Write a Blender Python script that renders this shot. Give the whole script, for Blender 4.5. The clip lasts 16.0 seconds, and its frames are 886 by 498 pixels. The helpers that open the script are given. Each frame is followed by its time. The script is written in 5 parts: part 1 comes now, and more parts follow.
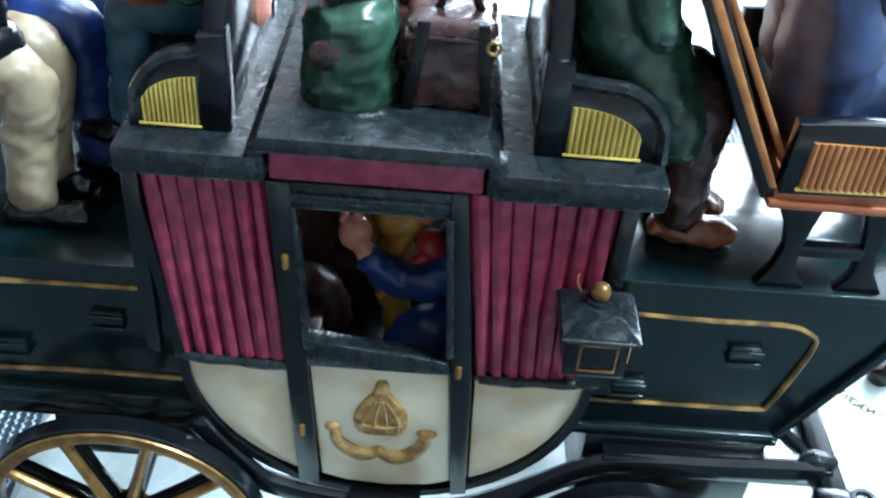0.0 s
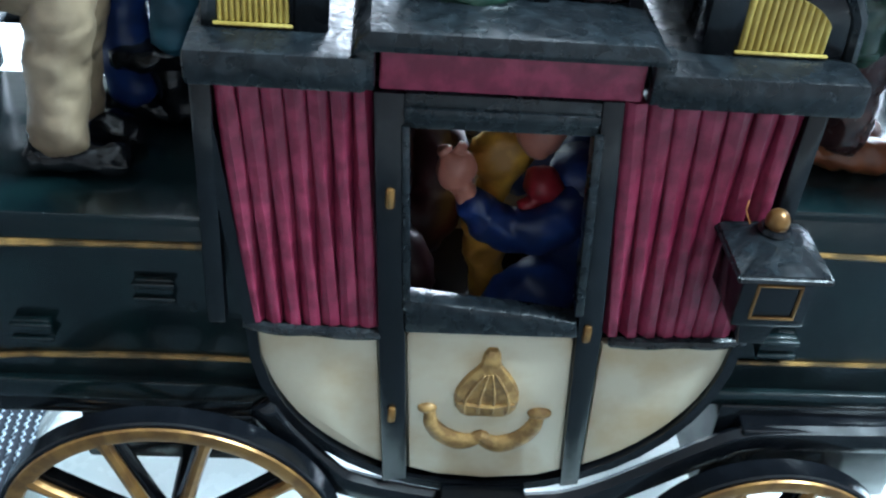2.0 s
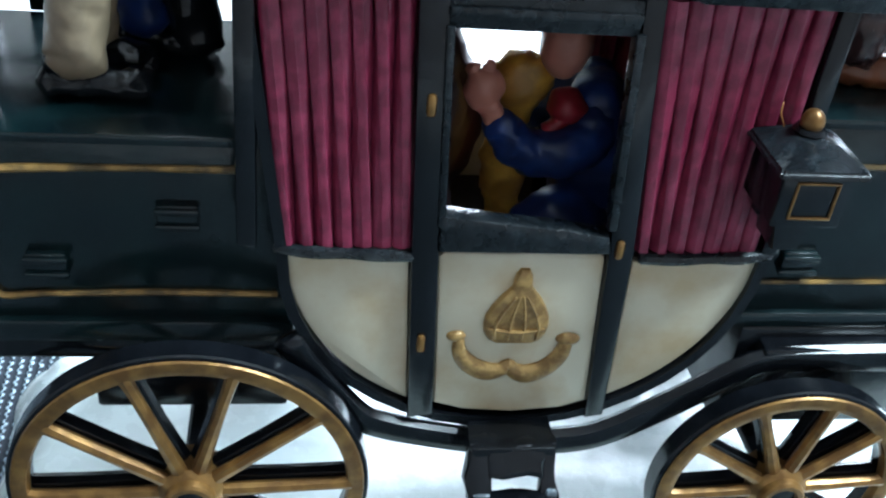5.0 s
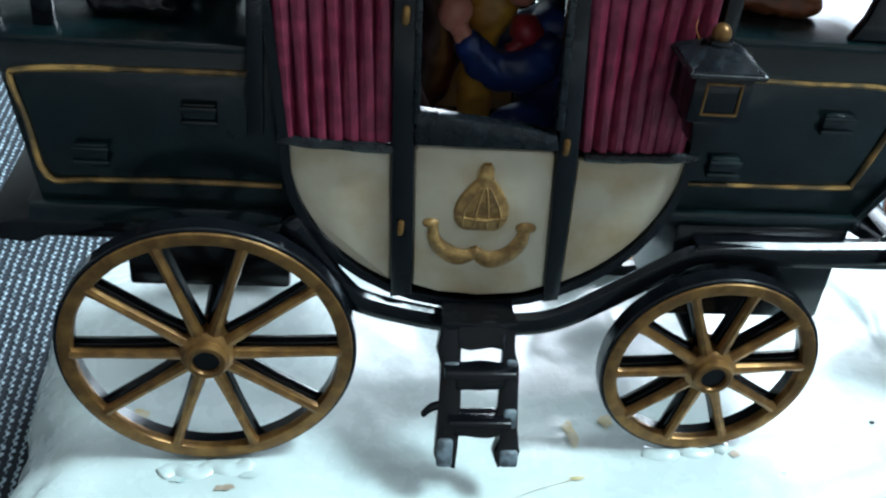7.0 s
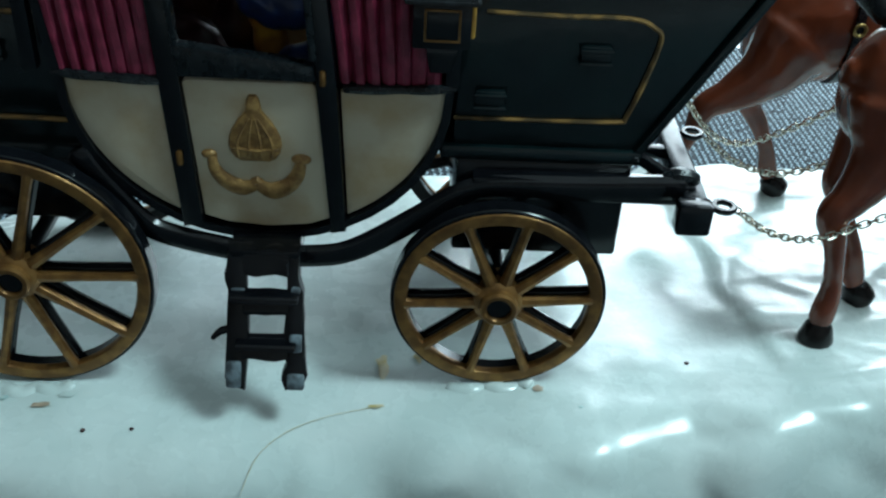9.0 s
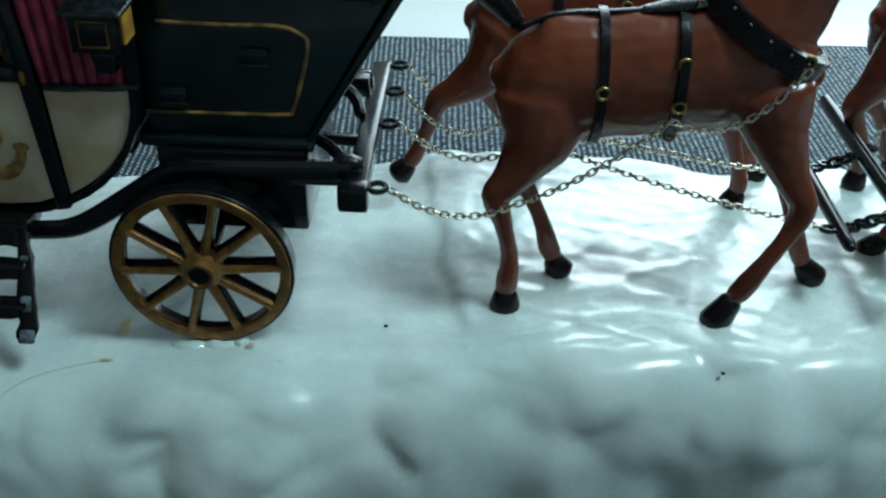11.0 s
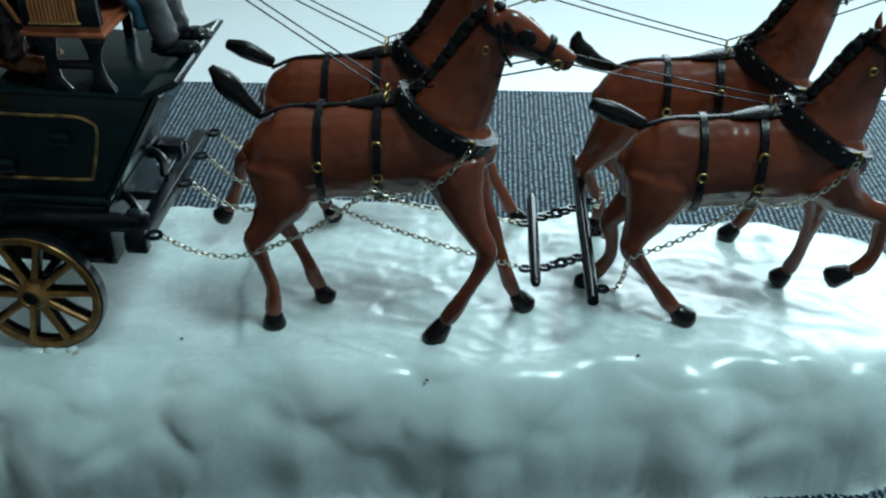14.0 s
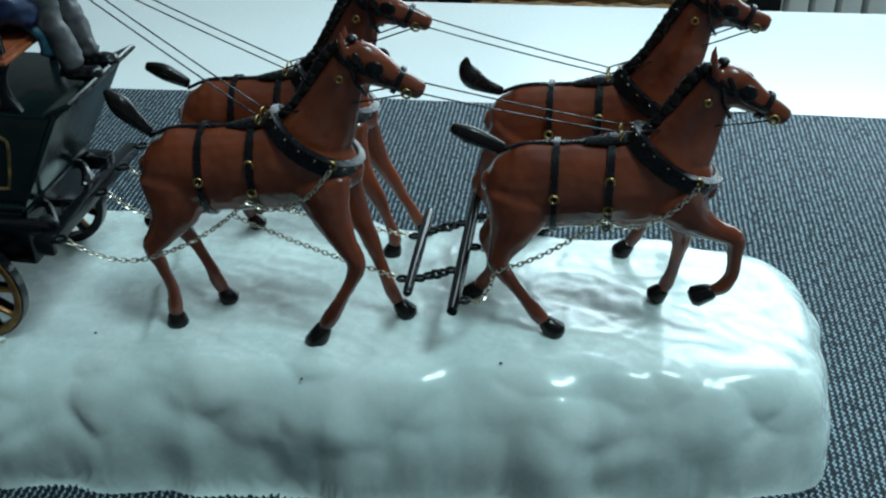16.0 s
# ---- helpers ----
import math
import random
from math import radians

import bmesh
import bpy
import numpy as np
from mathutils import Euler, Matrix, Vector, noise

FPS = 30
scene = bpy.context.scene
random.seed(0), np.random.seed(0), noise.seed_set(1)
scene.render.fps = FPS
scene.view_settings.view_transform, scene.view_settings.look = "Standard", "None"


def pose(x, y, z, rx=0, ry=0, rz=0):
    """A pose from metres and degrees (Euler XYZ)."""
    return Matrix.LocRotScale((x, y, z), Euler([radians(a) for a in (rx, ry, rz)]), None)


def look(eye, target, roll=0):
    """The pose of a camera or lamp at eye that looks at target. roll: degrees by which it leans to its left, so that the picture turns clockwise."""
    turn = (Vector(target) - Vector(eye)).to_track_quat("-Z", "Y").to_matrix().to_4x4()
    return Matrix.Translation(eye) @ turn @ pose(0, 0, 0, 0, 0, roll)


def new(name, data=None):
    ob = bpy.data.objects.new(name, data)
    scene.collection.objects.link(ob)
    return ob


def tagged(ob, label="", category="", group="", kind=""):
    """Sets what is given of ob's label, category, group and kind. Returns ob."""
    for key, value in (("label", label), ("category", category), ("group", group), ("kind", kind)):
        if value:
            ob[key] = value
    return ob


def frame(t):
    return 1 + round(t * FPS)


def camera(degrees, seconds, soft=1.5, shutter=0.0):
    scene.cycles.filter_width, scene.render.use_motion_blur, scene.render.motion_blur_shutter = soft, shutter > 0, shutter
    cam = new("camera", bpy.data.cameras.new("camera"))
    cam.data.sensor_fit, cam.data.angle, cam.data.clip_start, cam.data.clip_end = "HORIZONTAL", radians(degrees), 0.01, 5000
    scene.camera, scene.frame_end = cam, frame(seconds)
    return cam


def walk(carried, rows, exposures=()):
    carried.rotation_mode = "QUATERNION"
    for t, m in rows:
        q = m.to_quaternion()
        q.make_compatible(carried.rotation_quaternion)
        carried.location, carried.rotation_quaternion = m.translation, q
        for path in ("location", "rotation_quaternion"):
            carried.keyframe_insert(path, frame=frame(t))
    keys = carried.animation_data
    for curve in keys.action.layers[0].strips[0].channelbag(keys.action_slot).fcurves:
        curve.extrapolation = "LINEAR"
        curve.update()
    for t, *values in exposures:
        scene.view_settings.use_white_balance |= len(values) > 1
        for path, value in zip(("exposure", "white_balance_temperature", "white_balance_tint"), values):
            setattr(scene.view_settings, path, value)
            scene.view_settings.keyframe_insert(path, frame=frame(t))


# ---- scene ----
cam = camera(47.23, 16.0, 2.2)
# seconds, eye, yaw, pitch, roll
ROWS = [
    (0, -0.0098, 0.0031, 0.2869, -3.73, -38.20, 5.09),
    (0.5, -0.0191, 0.0059, 0.2742, -5.03, -38.12, 5.65),
    (1, -0.0285, 0.0111, 0.2683, -5.95, -37.87, 5.60),
    (1.5, -0.0351, 0.0161, 0.2590, -7.06, -37.44, 5.67),
    (2, -0.0396, 0.0242, 0.2503, -7.82, -36.66, 5.53),
    (2.5, -0.0509, 0.0302, 0.2432, -8.95, -37.15, 5.68),
    (3, -0.0576, 0.0345, 0.2385, -11.10, -36.59, 6.85),
    (3.5, -0.0567, 0.0335, 0.2382, -12.90, -35.17, 7.44),
    (4, -0.0561, 0.0320, 0.2345, -13.20, -34.68, 7.23),
    (4.2, -0.0554, 0.0308, 0.2327, -13.35, -34.72, 6.99),
    (6.3, -0.0643, -0.0150, 0.2316, -12.34, -33.98, 6.91),
    (6.5, -0.0643, -0.0185, 0.2345, -12.33, -33.89, 6.95),
    (7, -0.0545, -0.0276, 0.2325, -11.14, -33.97, 6.66),
    (7.5, -0.0444, -0.0335, 0.2292, -9.91, -34.29, 5.76),
    (8, -0.0275, -0.0409, 0.2248, -8.21, -34.22, 4.78),
    (8.5, -0.0088, -0.0481, 0.2238, -6.54, -34.00, 4.25),
    (9, 0.0186, -0.0524, 0.2298, -4.48, -34.29, 3.40),
    (9.5, 0.0465, -0.0574, 0.2373, -2.60, -34.61, 2.56),
    (9.7, 0.0594, -0.0609, 0.2384, -1.93, -34.86, 2.14),
    (11.8, 0.1358, -0.1049, 0.2640, -0.64, -34.99, 1.68),
    (12, 0.1420, -0.1080, 0.2676, -0.42, -35.04, 1.69),
    (12.5, 0.1625, -0.1178, 0.2810, 0.15, -35.08, 1.34),
    (13, 0.1833, -0.1309, 0.2887, 0.89, -35.03, 0.90),
    (13.5, 0.1979, -0.1426, 0.3017, 1.47, -34.67, 0.68),
    (14, 0.2176, -0.1540, 0.3117, 2.40, -34.53, 0.38),
    (14.5, 0.2371, -0.1643, 0.3227, 3.39, -34.41, -0.20),
    (15, 0.2585, -0.1685, 0.3310, 4.14, -33.97, -0.59),
    (15.5, 0.2804, -0.1714, 0.3341, 6.31, -34.19, -0.63),
    (16, 0.3073, -0.1676, 0.3330, 9.03, -34.63, -1.85),
]
walk(cam, [(t, look((x, y, z), (x - math.sin(radians(a)) * math.cos(radians(p)), y + math.cos(radians(a)) * math.cos(radians(p)), z + math.sin(radians(p))), r))
           for t, x, y, z, a, p, r in ROWS],
     exposures=[(0, 2.42, 5350, 5), (2.5, 2.45, 5400, 8), (4.2, 2.3, 5450, 9), (6.5, 1.75, 5650, 6), (8, 1.0, 5700, 3), (9.5, 0.35, 5550, -5), (12, 0.08, 5550, -6), (16, -0.04, 5500, -6)])

# ---- world and light ----
world = bpy.data.worlds.new("world")
scene.world = world
world.use_nodes = True
sky = world.node_tree.nodes.new("ShaderNodeTexSky")
sky.sky_type, sky.sun_disc = "NISHITA", False
sky.sun_elevation, sky.sun_rotation = radians(35), radians(20)
world.node_tree.links.new(sky.outputs[0], world.node_tree.nodes["Background"].inputs[0])
world.node_tree.nodes["Background"].inputs[1].default_value = 0.1


def window_lamp(name, place, target, w, h, power, colour):
    data = bpy.data.lights.new(name, "AREA")
    data.shape, data.size, data.size_y, data.energy, data.color = "RECTANGLE", w, h, power, colour
    lamp = new(name, data)
    lamp.matrix_world = look(place, target)
    return lamp


window_lamp("window_daylight", (1.15, 1.63, 0.95), (1.15, 0.0, 0.95), 1.9, 1.4, 44, (0.93, 0.98, 1.0))
window_lamp("ceiling_lamp_light", (0.98, -0.08, 1.69), (0.98, -0.08, 0.0), 0.42, 0.42, 19, (0.86, 1.0, 0.98))


# ---- materials ----
def material(name, colour, rough=0.5, metal=0.0, vary=0.25, scale=120.0, bump=0.15, bump_scale=400.0, second=None, coat=0.0, spread=(0.42, 0.62), subsurface=0.0, gloss=0.5):
    """Paint or other surface: two tones mixed by noise, fine relief, uneven gloss."""
    m = bpy.data.materials.new(name)
    m.use_nodes = True
    n, l = m.node_tree.nodes, m.node_tree.links
    b = n["Principled BSDF"]
    co = n.new("ShaderNodeTexCoord")
    noise_a, noise_b = n.new("ShaderNodeTexNoise"), n.new("ShaderNodeTexNoise")
    noise_a.inputs["Scale"].default_value, noise_a.inputs["Detail"].default_value = scale, 5
    noise_b.inputs["Scale"].default_value, noise_b.inputs["Detail"].default_value = bump_scale, 4
    l.new(co.outputs["Object"], noise_a.inputs["Vector"])
    l.new(co.outputs["Object"], noise_b.inputs["Vector"])
    ramp = n.new("ShaderNodeValToRGB")
    ramp.color_ramp.elements[0].position, ramp.color_ramp.elements[1].position = spread
    other = second or tuple(c * (1 - vary) for c in colour)
    ramp.color_ramp.elements[0].color, ramp.color_ramp.elements[1].color = (*other, 1), (*colour, 1)
    l.new(noise_a.outputs["Fac"], ramp.inputs["Fac"])
    l.new(ramp.outputs["Color"], b.inputs["Base Color"])
    mix = n.new("ShaderNodeMapRange")
    mix.inputs["To Min"].default_value, mix.inputs["To Max"].default_value = max(0.05, rough - 0.12), min(1, rough + 0.12)
    l.new(noise_b.outputs["Fac"], mix.inputs["Value"])
    l.new(mix.outputs["Result"], b.inputs["Roughness"])
    bp = n.new("ShaderNodeBump")
    bp.inputs["Strength"].default_value, bp.inputs["Distance"].default_value = bump, 0.0006
    l.new(noise_b.outputs["Fac"], bp.inputs["Height"])
    l.new(bp.outputs["Normal"], b.inputs["Normal"])
    b.inputs["Metallic"].default_value = metal
    b.inputs["Specular IOR Level"].default_value = gloss
    b.inputs["Coat Weight"].default_value = coat
    b.inputs["Coat Roughness"].default_value = 0.12
    if subsurface:
        b.inputs["Subsurface Weight"].default_value, b.inputs["Subsurface Scale"].default_value = subsurface, 0.003
    return m


BLACK = material("black_gloss_paint", (0.0028, 0.0032, 0.0045), 0.19, second=(0.005, 0.006, 0.008), bump=0.14, bump_scale=160, gloss=0.36)
WORN = material("worn_black_paint", (0.006, 0.008, 0.010), 0.28, second=(0.015, 0.020, 0.024), scale=420, bump=0.7, bump_scale=300, spread=(0.30, 0.52), gloss=0.36)
GREEN = material("dark_green_paint", (0.0042, 0.0125, 0.0135), 0.22, second=(0.0022, 0.0065, 0.008), bump=0.4, bump_scale=110)
MAROON = material("maroon_paint", (0.25, 0.026, 0.066), 0.42, second=(0.155, 0.012, 0.038), scale=260, bump=0.4, bump_scale=500)
CREAM = material("cream_paint", (0.64, 0.57, 0.42), 0.36, second=(0.53, 0.41, 0.24), scale=70, bump=0.25, bump_scale=160, spread=(0.34, 0.54))
GOLD = material("gold_paint", (0.28, 0.148, 0.042), 0.34, metal=0.6, second=(0.17, 0.085, 0.026), scale=240, bump=0.3, bump_scale=300)
GOLDEN = material("gold_line_paint", (0.36, 0.21, 0.06), 0.42, metal=0.25, second=(0.10, 0.065, 0.025), scale=170)
CREST = material("pale_gold_paint", (0.44, 0.27, 0.09), 0.4, metal=0.3, second=(0.24, 0.135, 0.045), scale=420, bump=0.6, bump_scale=420)
YELLOW = material("yellow_cushion_paint", (0.50, 0.39, 0.09), 0.45, second=(0.36, 0.26, 0.05), scale=200)
ORANGE = material("orange_wood_paint", (0.42, 0.17, 0.05), 0.45, second=(0.30, 0.11, 0.03), scale=200)
BAY = material("bay_horse_paint", (0.165, 0.038, 0.0145), 0.21, second=(0.085, 0.019, 0.0085), scale=45, bump=0.22, bump_scale=160, spread=(0.34, 0.60), coat=0.06)
DARK = material("black_hair_paint", (0.004, 0.0035, 0.0035), 0.24, second=(0.008, 0.006, 0.006), bump=0.2, bump_scale=300, gloss=0.3)
LEATHER = material("black_leather_paint", (0.0035, 0.0035, 0.0045), 0.28, second=(0.006, 0.006, 0.008), bump=0.25, bump_scale=400, gloss=0.24)
BRASS = material("brass_paint", (0.42, 0.29, 0.10), 0.36, metal=0.8, second=(0.20, 0.13, 0.04), scale=500)
STEEL = material("chain_metal", (0.62, 0.58, 0.49), 0.24, metal=0.95, second=(0.55, 0.50, 0.40), scale=500)
SNOW = material("glossy_white_resin", (0.67, 0.74, 0.725), 0.27, second=(0.60, 0.69, 0.675), scale=22, bump=0.26, bump_scale=170, coat=0.3)
WHITE = material("white_table_lacquer", (0.80, 0.82, 0.82), 0.22, vary=0.03, scale=8, bump=0.02)
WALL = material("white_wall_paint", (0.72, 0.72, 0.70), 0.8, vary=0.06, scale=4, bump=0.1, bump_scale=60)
# dark tone for the unseen walls, chosen to keep bounced fill light low
DIMWALL = material("low_bounce_wall_grey", (0.27, 0.26, 0.25), 0.85, vary=0.06, scale=4, bump=0.1, bump_scale=60)
FLOOR = material("brown_floor_boards", (0.22, 0.13, 0.08), 0.4, vary=0.4, scale=9, bump=0.1, bump_scale=40)
SKIN = material("flesh_paint", (0.52, 0.22, 0.16), 0.4, second=(0.42, 0.16, 0.11), scale=150)
BEIGE = material("beige_trouser_paint", (0.31, 0.235, 0.15), 0.42, second=(0.20, 0.145, 0.09), scale=110, bump=0.3, bump_scale=220)
NAVY = material("navy_coat_paint", (0.020, 0.034, 0.095), 0.42, second=(0.012, 0.02, 0.055), scale=150)
BLUE = material("blue_coat_paint", (0.012, 0.034, 0.16), 0.36, second=(0.007, 0.017, 0.075), scale=150)
TEAL = material("teal_blue_paint", (0.02, 0.075, 0.11), 0.45, second=(0.012, 0.045, 0.07), scale=150)
COAT = material("bottle_green_paint", (0.034, 0.074, 0.048), 0.24, second=(0.010, 0.026, 0.017), scale=130, bump=0.3, bump_scale=200)
BROWN = material("dark_brown_paint", (0.062, 0.026, 0.024), 0.26, second=(0.026, 0.011, 0.011), scale=150, bump=0.3)
TAN = material("tan_boot_paint", (0.20, 0.065, 0.022), 0.36, second=(0.13, 0.040, 0.014), scale=150)
RUST = material("rusty_orange_paint", (0.34, 0.10, 0.035), 0.42, second=(0.24, 0.065, 0.025), scale=150)
GREY = material("grey_trouser_paint", (0.075, 0.075, 0.08), 0.5, second=(0.045, 0.045, 0.05), scale=150)
PLUM = material("dark_plum_paint", (0.030, 0.008, 0.012), 0.4, second=(0.016, 0.004, 0.007), scale=150)
RED = material("red_paint", (0.33, 0.02, 0.03), 0.4, second=(0.22, 0.012, 0.02), scale=150)
SCARF = material("ochre_yellow_paint", (0.66, 0.38, 0.05), 0.45, second=(0.36, 0.19, 0.03), scale=150)
STAIN = material("ochre_glue_stain", (0.52, 0.44, 0.20), 0.4, second=(0.62, 0.58, 0.42), scale=200)
TEALSTAIN = material("teal_paint_stain", (0.34, 0.52, 0.52), 0.4, second=(0.55, 0.64, 0.62), scale=200)
CHIP = material("chipped_grey_metal", (0.16, 0.20, 0.23), 0.45, second=(0.05, 0.06, 0.07), scale=400)
WICKER = material("wicker_cane", (0.42, 0.27, 0.12), 0.6, second=(0.22, 0.12, 0.05), scale=60, bump=0.6, bump_scale=90)


def cloth_material():
    """Pale and blue-black threads: ribs away from the viewer, broken by the cross threads."""
    m = bpy.data.materials.new("woven_navy_cloth")
    m.use_nodes = True
    n, l = m.node_tree.nodes, m.node_tree.links
    b = n["Principled BSDF"]
    co, xyz = n.new("ShaderNodeTexCoord"), n.new("ShaderNodeSeparateXYZ")
    warp = n.new("ShaderNodeTexNoise")
    warp.inputs["Scale"].default_value, warp.inputs["Detail"].default_value = 55, 2
    l.new(co.outputs["Object"], warp.inputs["Vector"])
    l.new(co.outputs["Object"], xyz.inputs[0])

    def maths(kind, a, c):
        node = n.new("ShaderNodeMath")
        node.operation = kind
        for i, v in enumerate((a, c)):
            if isinstance(v, (int, float)):
                node.inputs[i].default_value = v
            else:
                l.new(v, node.inputs[i])
        return node.outputs[0]

    wave_x = maths("SINE", maths("ADD", maths("MULTIPLY", xyz.outputs[0], math.tau / 0.0031), maths("MULTIPLY", warp.outputs["Fac"], 2.6)), 0)
    column = maths("FLOOR", maths("MULTIPLY", xyz.outputs[0], 1 / 0.0031), 0)
    wave_y = maths("SINE", maths("ADD", maths("MULTIPLY", xyz.outputs[1], math.tau / 0.0029), maths("MULTIPLY", column, math.pi)), 0)
    thread = maths("MULTIPLY", maths("ADD", maths("MULTIPLY", wave_x, 0.5), 0.5), maths("ADD", maths("MULTIPLY", wave_y, 0.36), 0.62))
    speck = n.new("ShaderNodeTexNoise")
    speck.inputs["Scale"].default_value, speck.inputs["Detail"].default_value = 360, 4
    l.new(co.outputs["Object"], speck.inputs["Vector"])
    level = maths("MULTIPLY", thread, maths("ADD", maths("MULTIPLY", speck.outputs["Fac"], 3.4), -0.8))
    ramp = n.new("ShaderNodeValToRGB")
    ramp.color_ramp.elements[0].position, ramp.color_ramp.elements[1].position = 0.25, 0.72
    ramp.color_ramp.elements[0].color, ramp.color_ramp.elements[1].color = (0.006, 0.010, 0.016, 1), (0.31, 0.39, 0.44, 1)
    l.new(level, ramp.inputs["Fac"])
    l.new(ramp.outputs["Color"], b.inputs["Base Color"])
    b.inputs["Roughness"].default_value = 0.8
    b.inputs["Specular IOR Level"].default_value = 0.25
    bp = n.new("ShaderNodeBump")
    bp.inputs["Strength"].default_value, bp.inputs["Distance"].default_value = 0.7, 0.0008
    l.new(level, bp.inputs["Height"])
    l.new(bp.outputs["Normal"], b.inputs["Normal"])
    return m


CLOTH = cloth_material()

# ---- builders: all sizes below are in millimetres ----
MM = 0.001


def finish(bm, name, mats, parent=None, smooth=35):
    mesh = bpy.data.meshes.new(name)
    bmesh.ops.recalc_face_normals(bm, faces=bm.faces)
    bm.to_mesh(mesh)
    bm.free()
    mesh.transform(Matrix.Scale(MM, 4))
    for m in (mats if isinstance(mats, (list, tuple)) else [mats]):
        mesh.materials.append(m)
    if smooth:
        mesh.shade_smooth()
        mesh.set_sharp_from_angle(angle=radians(smooth))
    ob = new(name, mesh)
    ob.parent = parent
    return ob


def part(name, bm, mat, parent, label="", smooth=35):
    ob = finish(bm, name, mat, parent, smooth)
    return tagged(ob, label) if label else ob


def thing(name, label, category, group="", kind=""):
    return tagged(new(name), label, category, group, kind)


def merge(bm, other):
    mesh = bpy.data.meshes.new("scrap")
    other.to_mesh(mesh)
    other.free()
    bm.from_mesh(mesh)
    bpy.data.meshes.remove(mesh)
    return bm


def box(x0, x1, y0, y1, z0, z1, bevel=0.5, bm=None, segments=2):
    b = bmesh.new()
    bmesh.ops.create_cube(b, size=1, matrix=Matrix.Translation(((x0 + x1) / 2, (y0 + y1) / 2, (z0 + z1) / 2)) @ Matrix.Diagonal((x1 - x0, y1 - y0, z1 - z0, 1)))
    if bevel:
        bmesh.ops.bevel(b, geom=b.edges[:], offset=bevel, segments=segments, affect="EDGES", profile=0.5)
    return merge(bm, b) if bm else b


def prism(pts, y0, y1, bevel=0.4, bm=None, axis="y"):
    """A flat outline of (x, z) points, given thickness along y (or of (x, y) along z, or (y, z) along x)."""
    b = bmesh.new()
    lay = {"y": lambda p, d: (p[0], d, p[1]), "z": lambda p, d: (p[0], p[1], d), "x": lambda p, d: (d, p[0], p[1])}[axis]
    lo, hi = [b.verts.new(lay(p, y0)) for p in pts], [b.verts.new(lay(p, y1)) for p in pts]
    a, c = b.faces.new(lo), b.faces.new(hi[::-1])
    for i in range(len(pts)):
        b.faces.new((lo[i - 1], lo[i], hi[i], hi[i - 1]))
    bmesh.ops.recalc_face_normals(b, faces=b.faces)
    if bevel:
        rim = [e for e in b.edges if a in e.link_faces or c in e.link_faces]
        bmesh.ops.bevel(b, geom=rim, offset=bevel, segments=2, affect="EDGES", profile=0.5)
    return merge(bm, b) if bm else b


def curve_points(pts, n):
    """Catmull-Rom through rows of numbers."""
    p = np.array(pts, float)
    p = np.vstack([2 * p[0] - p[1], p, 2 * p[-1] - p[-2]])
    out = []
    for i in range(1, len(p) - 2):
        for s in range(n):
            u = s / n
            out.append(0.5 * (2 * p[i] + (p[i + 1] - p[i - 1]) * u + (2 * p[i - 1] - 5 * p[i] + 4 * p[i + 1] - p[i + 2]) * u * u + (3 * p[i] - p[i - 1] - 3 * p[i + 1] + p[i + 2]) * u ** 3))
    out.append(p[-2])
    return np.array(out)


def tube(rows, sides=12, steps=4, bm=None, wide=1.0, mat=0, caps=True, up=(0, 1, 0)):
    """A tapering round limb through rows of (x, y, z, radius[, radius along up])."""
    b = bm or bmesh.new()
    rows = [(*r, r[3] * wide) if len(r) == 4 else r for r in rows]
    q = curve_points(rows, steps) if steps > 1 else np.array(rows, float)
    rings = []
    for i, row in enumerate(q):
        d = Vector(q[min(i + 1, len(q) - 1)][:3] - q[max(i - 1, 0)][:3]).normalized()
        side = Vector(up) - d * d.dot(Vector(up))
        side = side.normalized() if side.length > 1e-4 else d.orthogonal().normalized()
        other = d.cross(side)
        c = Vector(row[:3])
        rings.append([b.verts.new(c + side * (max(row[4], 0.02) * math.cos(k * math.tau / sides)) + other * (max(row[3], 0.02) * math.sin(k * math.tau / sides))) for k in range(sides)])
    for r0, r1 in zip(rings, rings[1:]):
        for k in range(sides):
            f = b.faces.new((r0[k - 1], r0[k], r1[k], r1[k - 1]))
            f.material_index = mat
    if caps:
        for ring, way, row in ((rings[0], -1, q[0]), (rings[-1], 1, q[-1])):
            d = Vector(q[1][:3] - q[0][:3]).normalized() * -1 if way < 0 else Vector(q[-1][:3] - q[-2][:3]).normalized()
            tip = b.verts.new(Vector(row[:3]) + d * min(row[3], row[4]) * 0.55)
            mid = [b.verts.new(Vector(row[:3]) + (v.co - Vector(row[:3])) * 0.72 + d * min(row[3], row[4]) * 0.4) for v in ring]
            for k in range(sides):
                for f in (b.faces.new((ring[k - 1], ring[k], mid[k], mid[k - 1])), b.faces.new((mid[k - 1], mid[k], tip))):
                    f.material_index = mat
    return b


def ball(c, r, bm=None, mat=0, u=16, v=10, turn=None):
    b = bm or bmesh.new()
    r = (r, r, r) if isinstance(r, (int, float)) else r
    m = Matrix.Translation(c) @ (turn or Matrix()) @ Matrix.Diagonal((*r, 1))
    rows = [[b.verts.new(m @ Vector((math.sin(p) * math.cos(k * math.tau / u), math.sin(p) * math.sin(k * math.tau / u), math.cos(p)))) for k in range(u)] for p in (j * math.pi / v for j in range(1, v))]
    top, low = b.verts.new(m @ Vector((0, 0, 1))), b.verts.new(m @ Vector((0, 0, -1)))
    for k in range(u):
        made = [b.faces.new((top, rows[0][k - 1], rows[0][k])), b.faces.new((low, rows[-1][k], rows[-1][k - 1]))]
        made += [b.faces.new((r0[k - 1], r1[k - 1], r1[k], r0[k])) for r0, r1 in zip(rows, rows[1:])]
        for f in made:
            f.material_index = mat
    return b


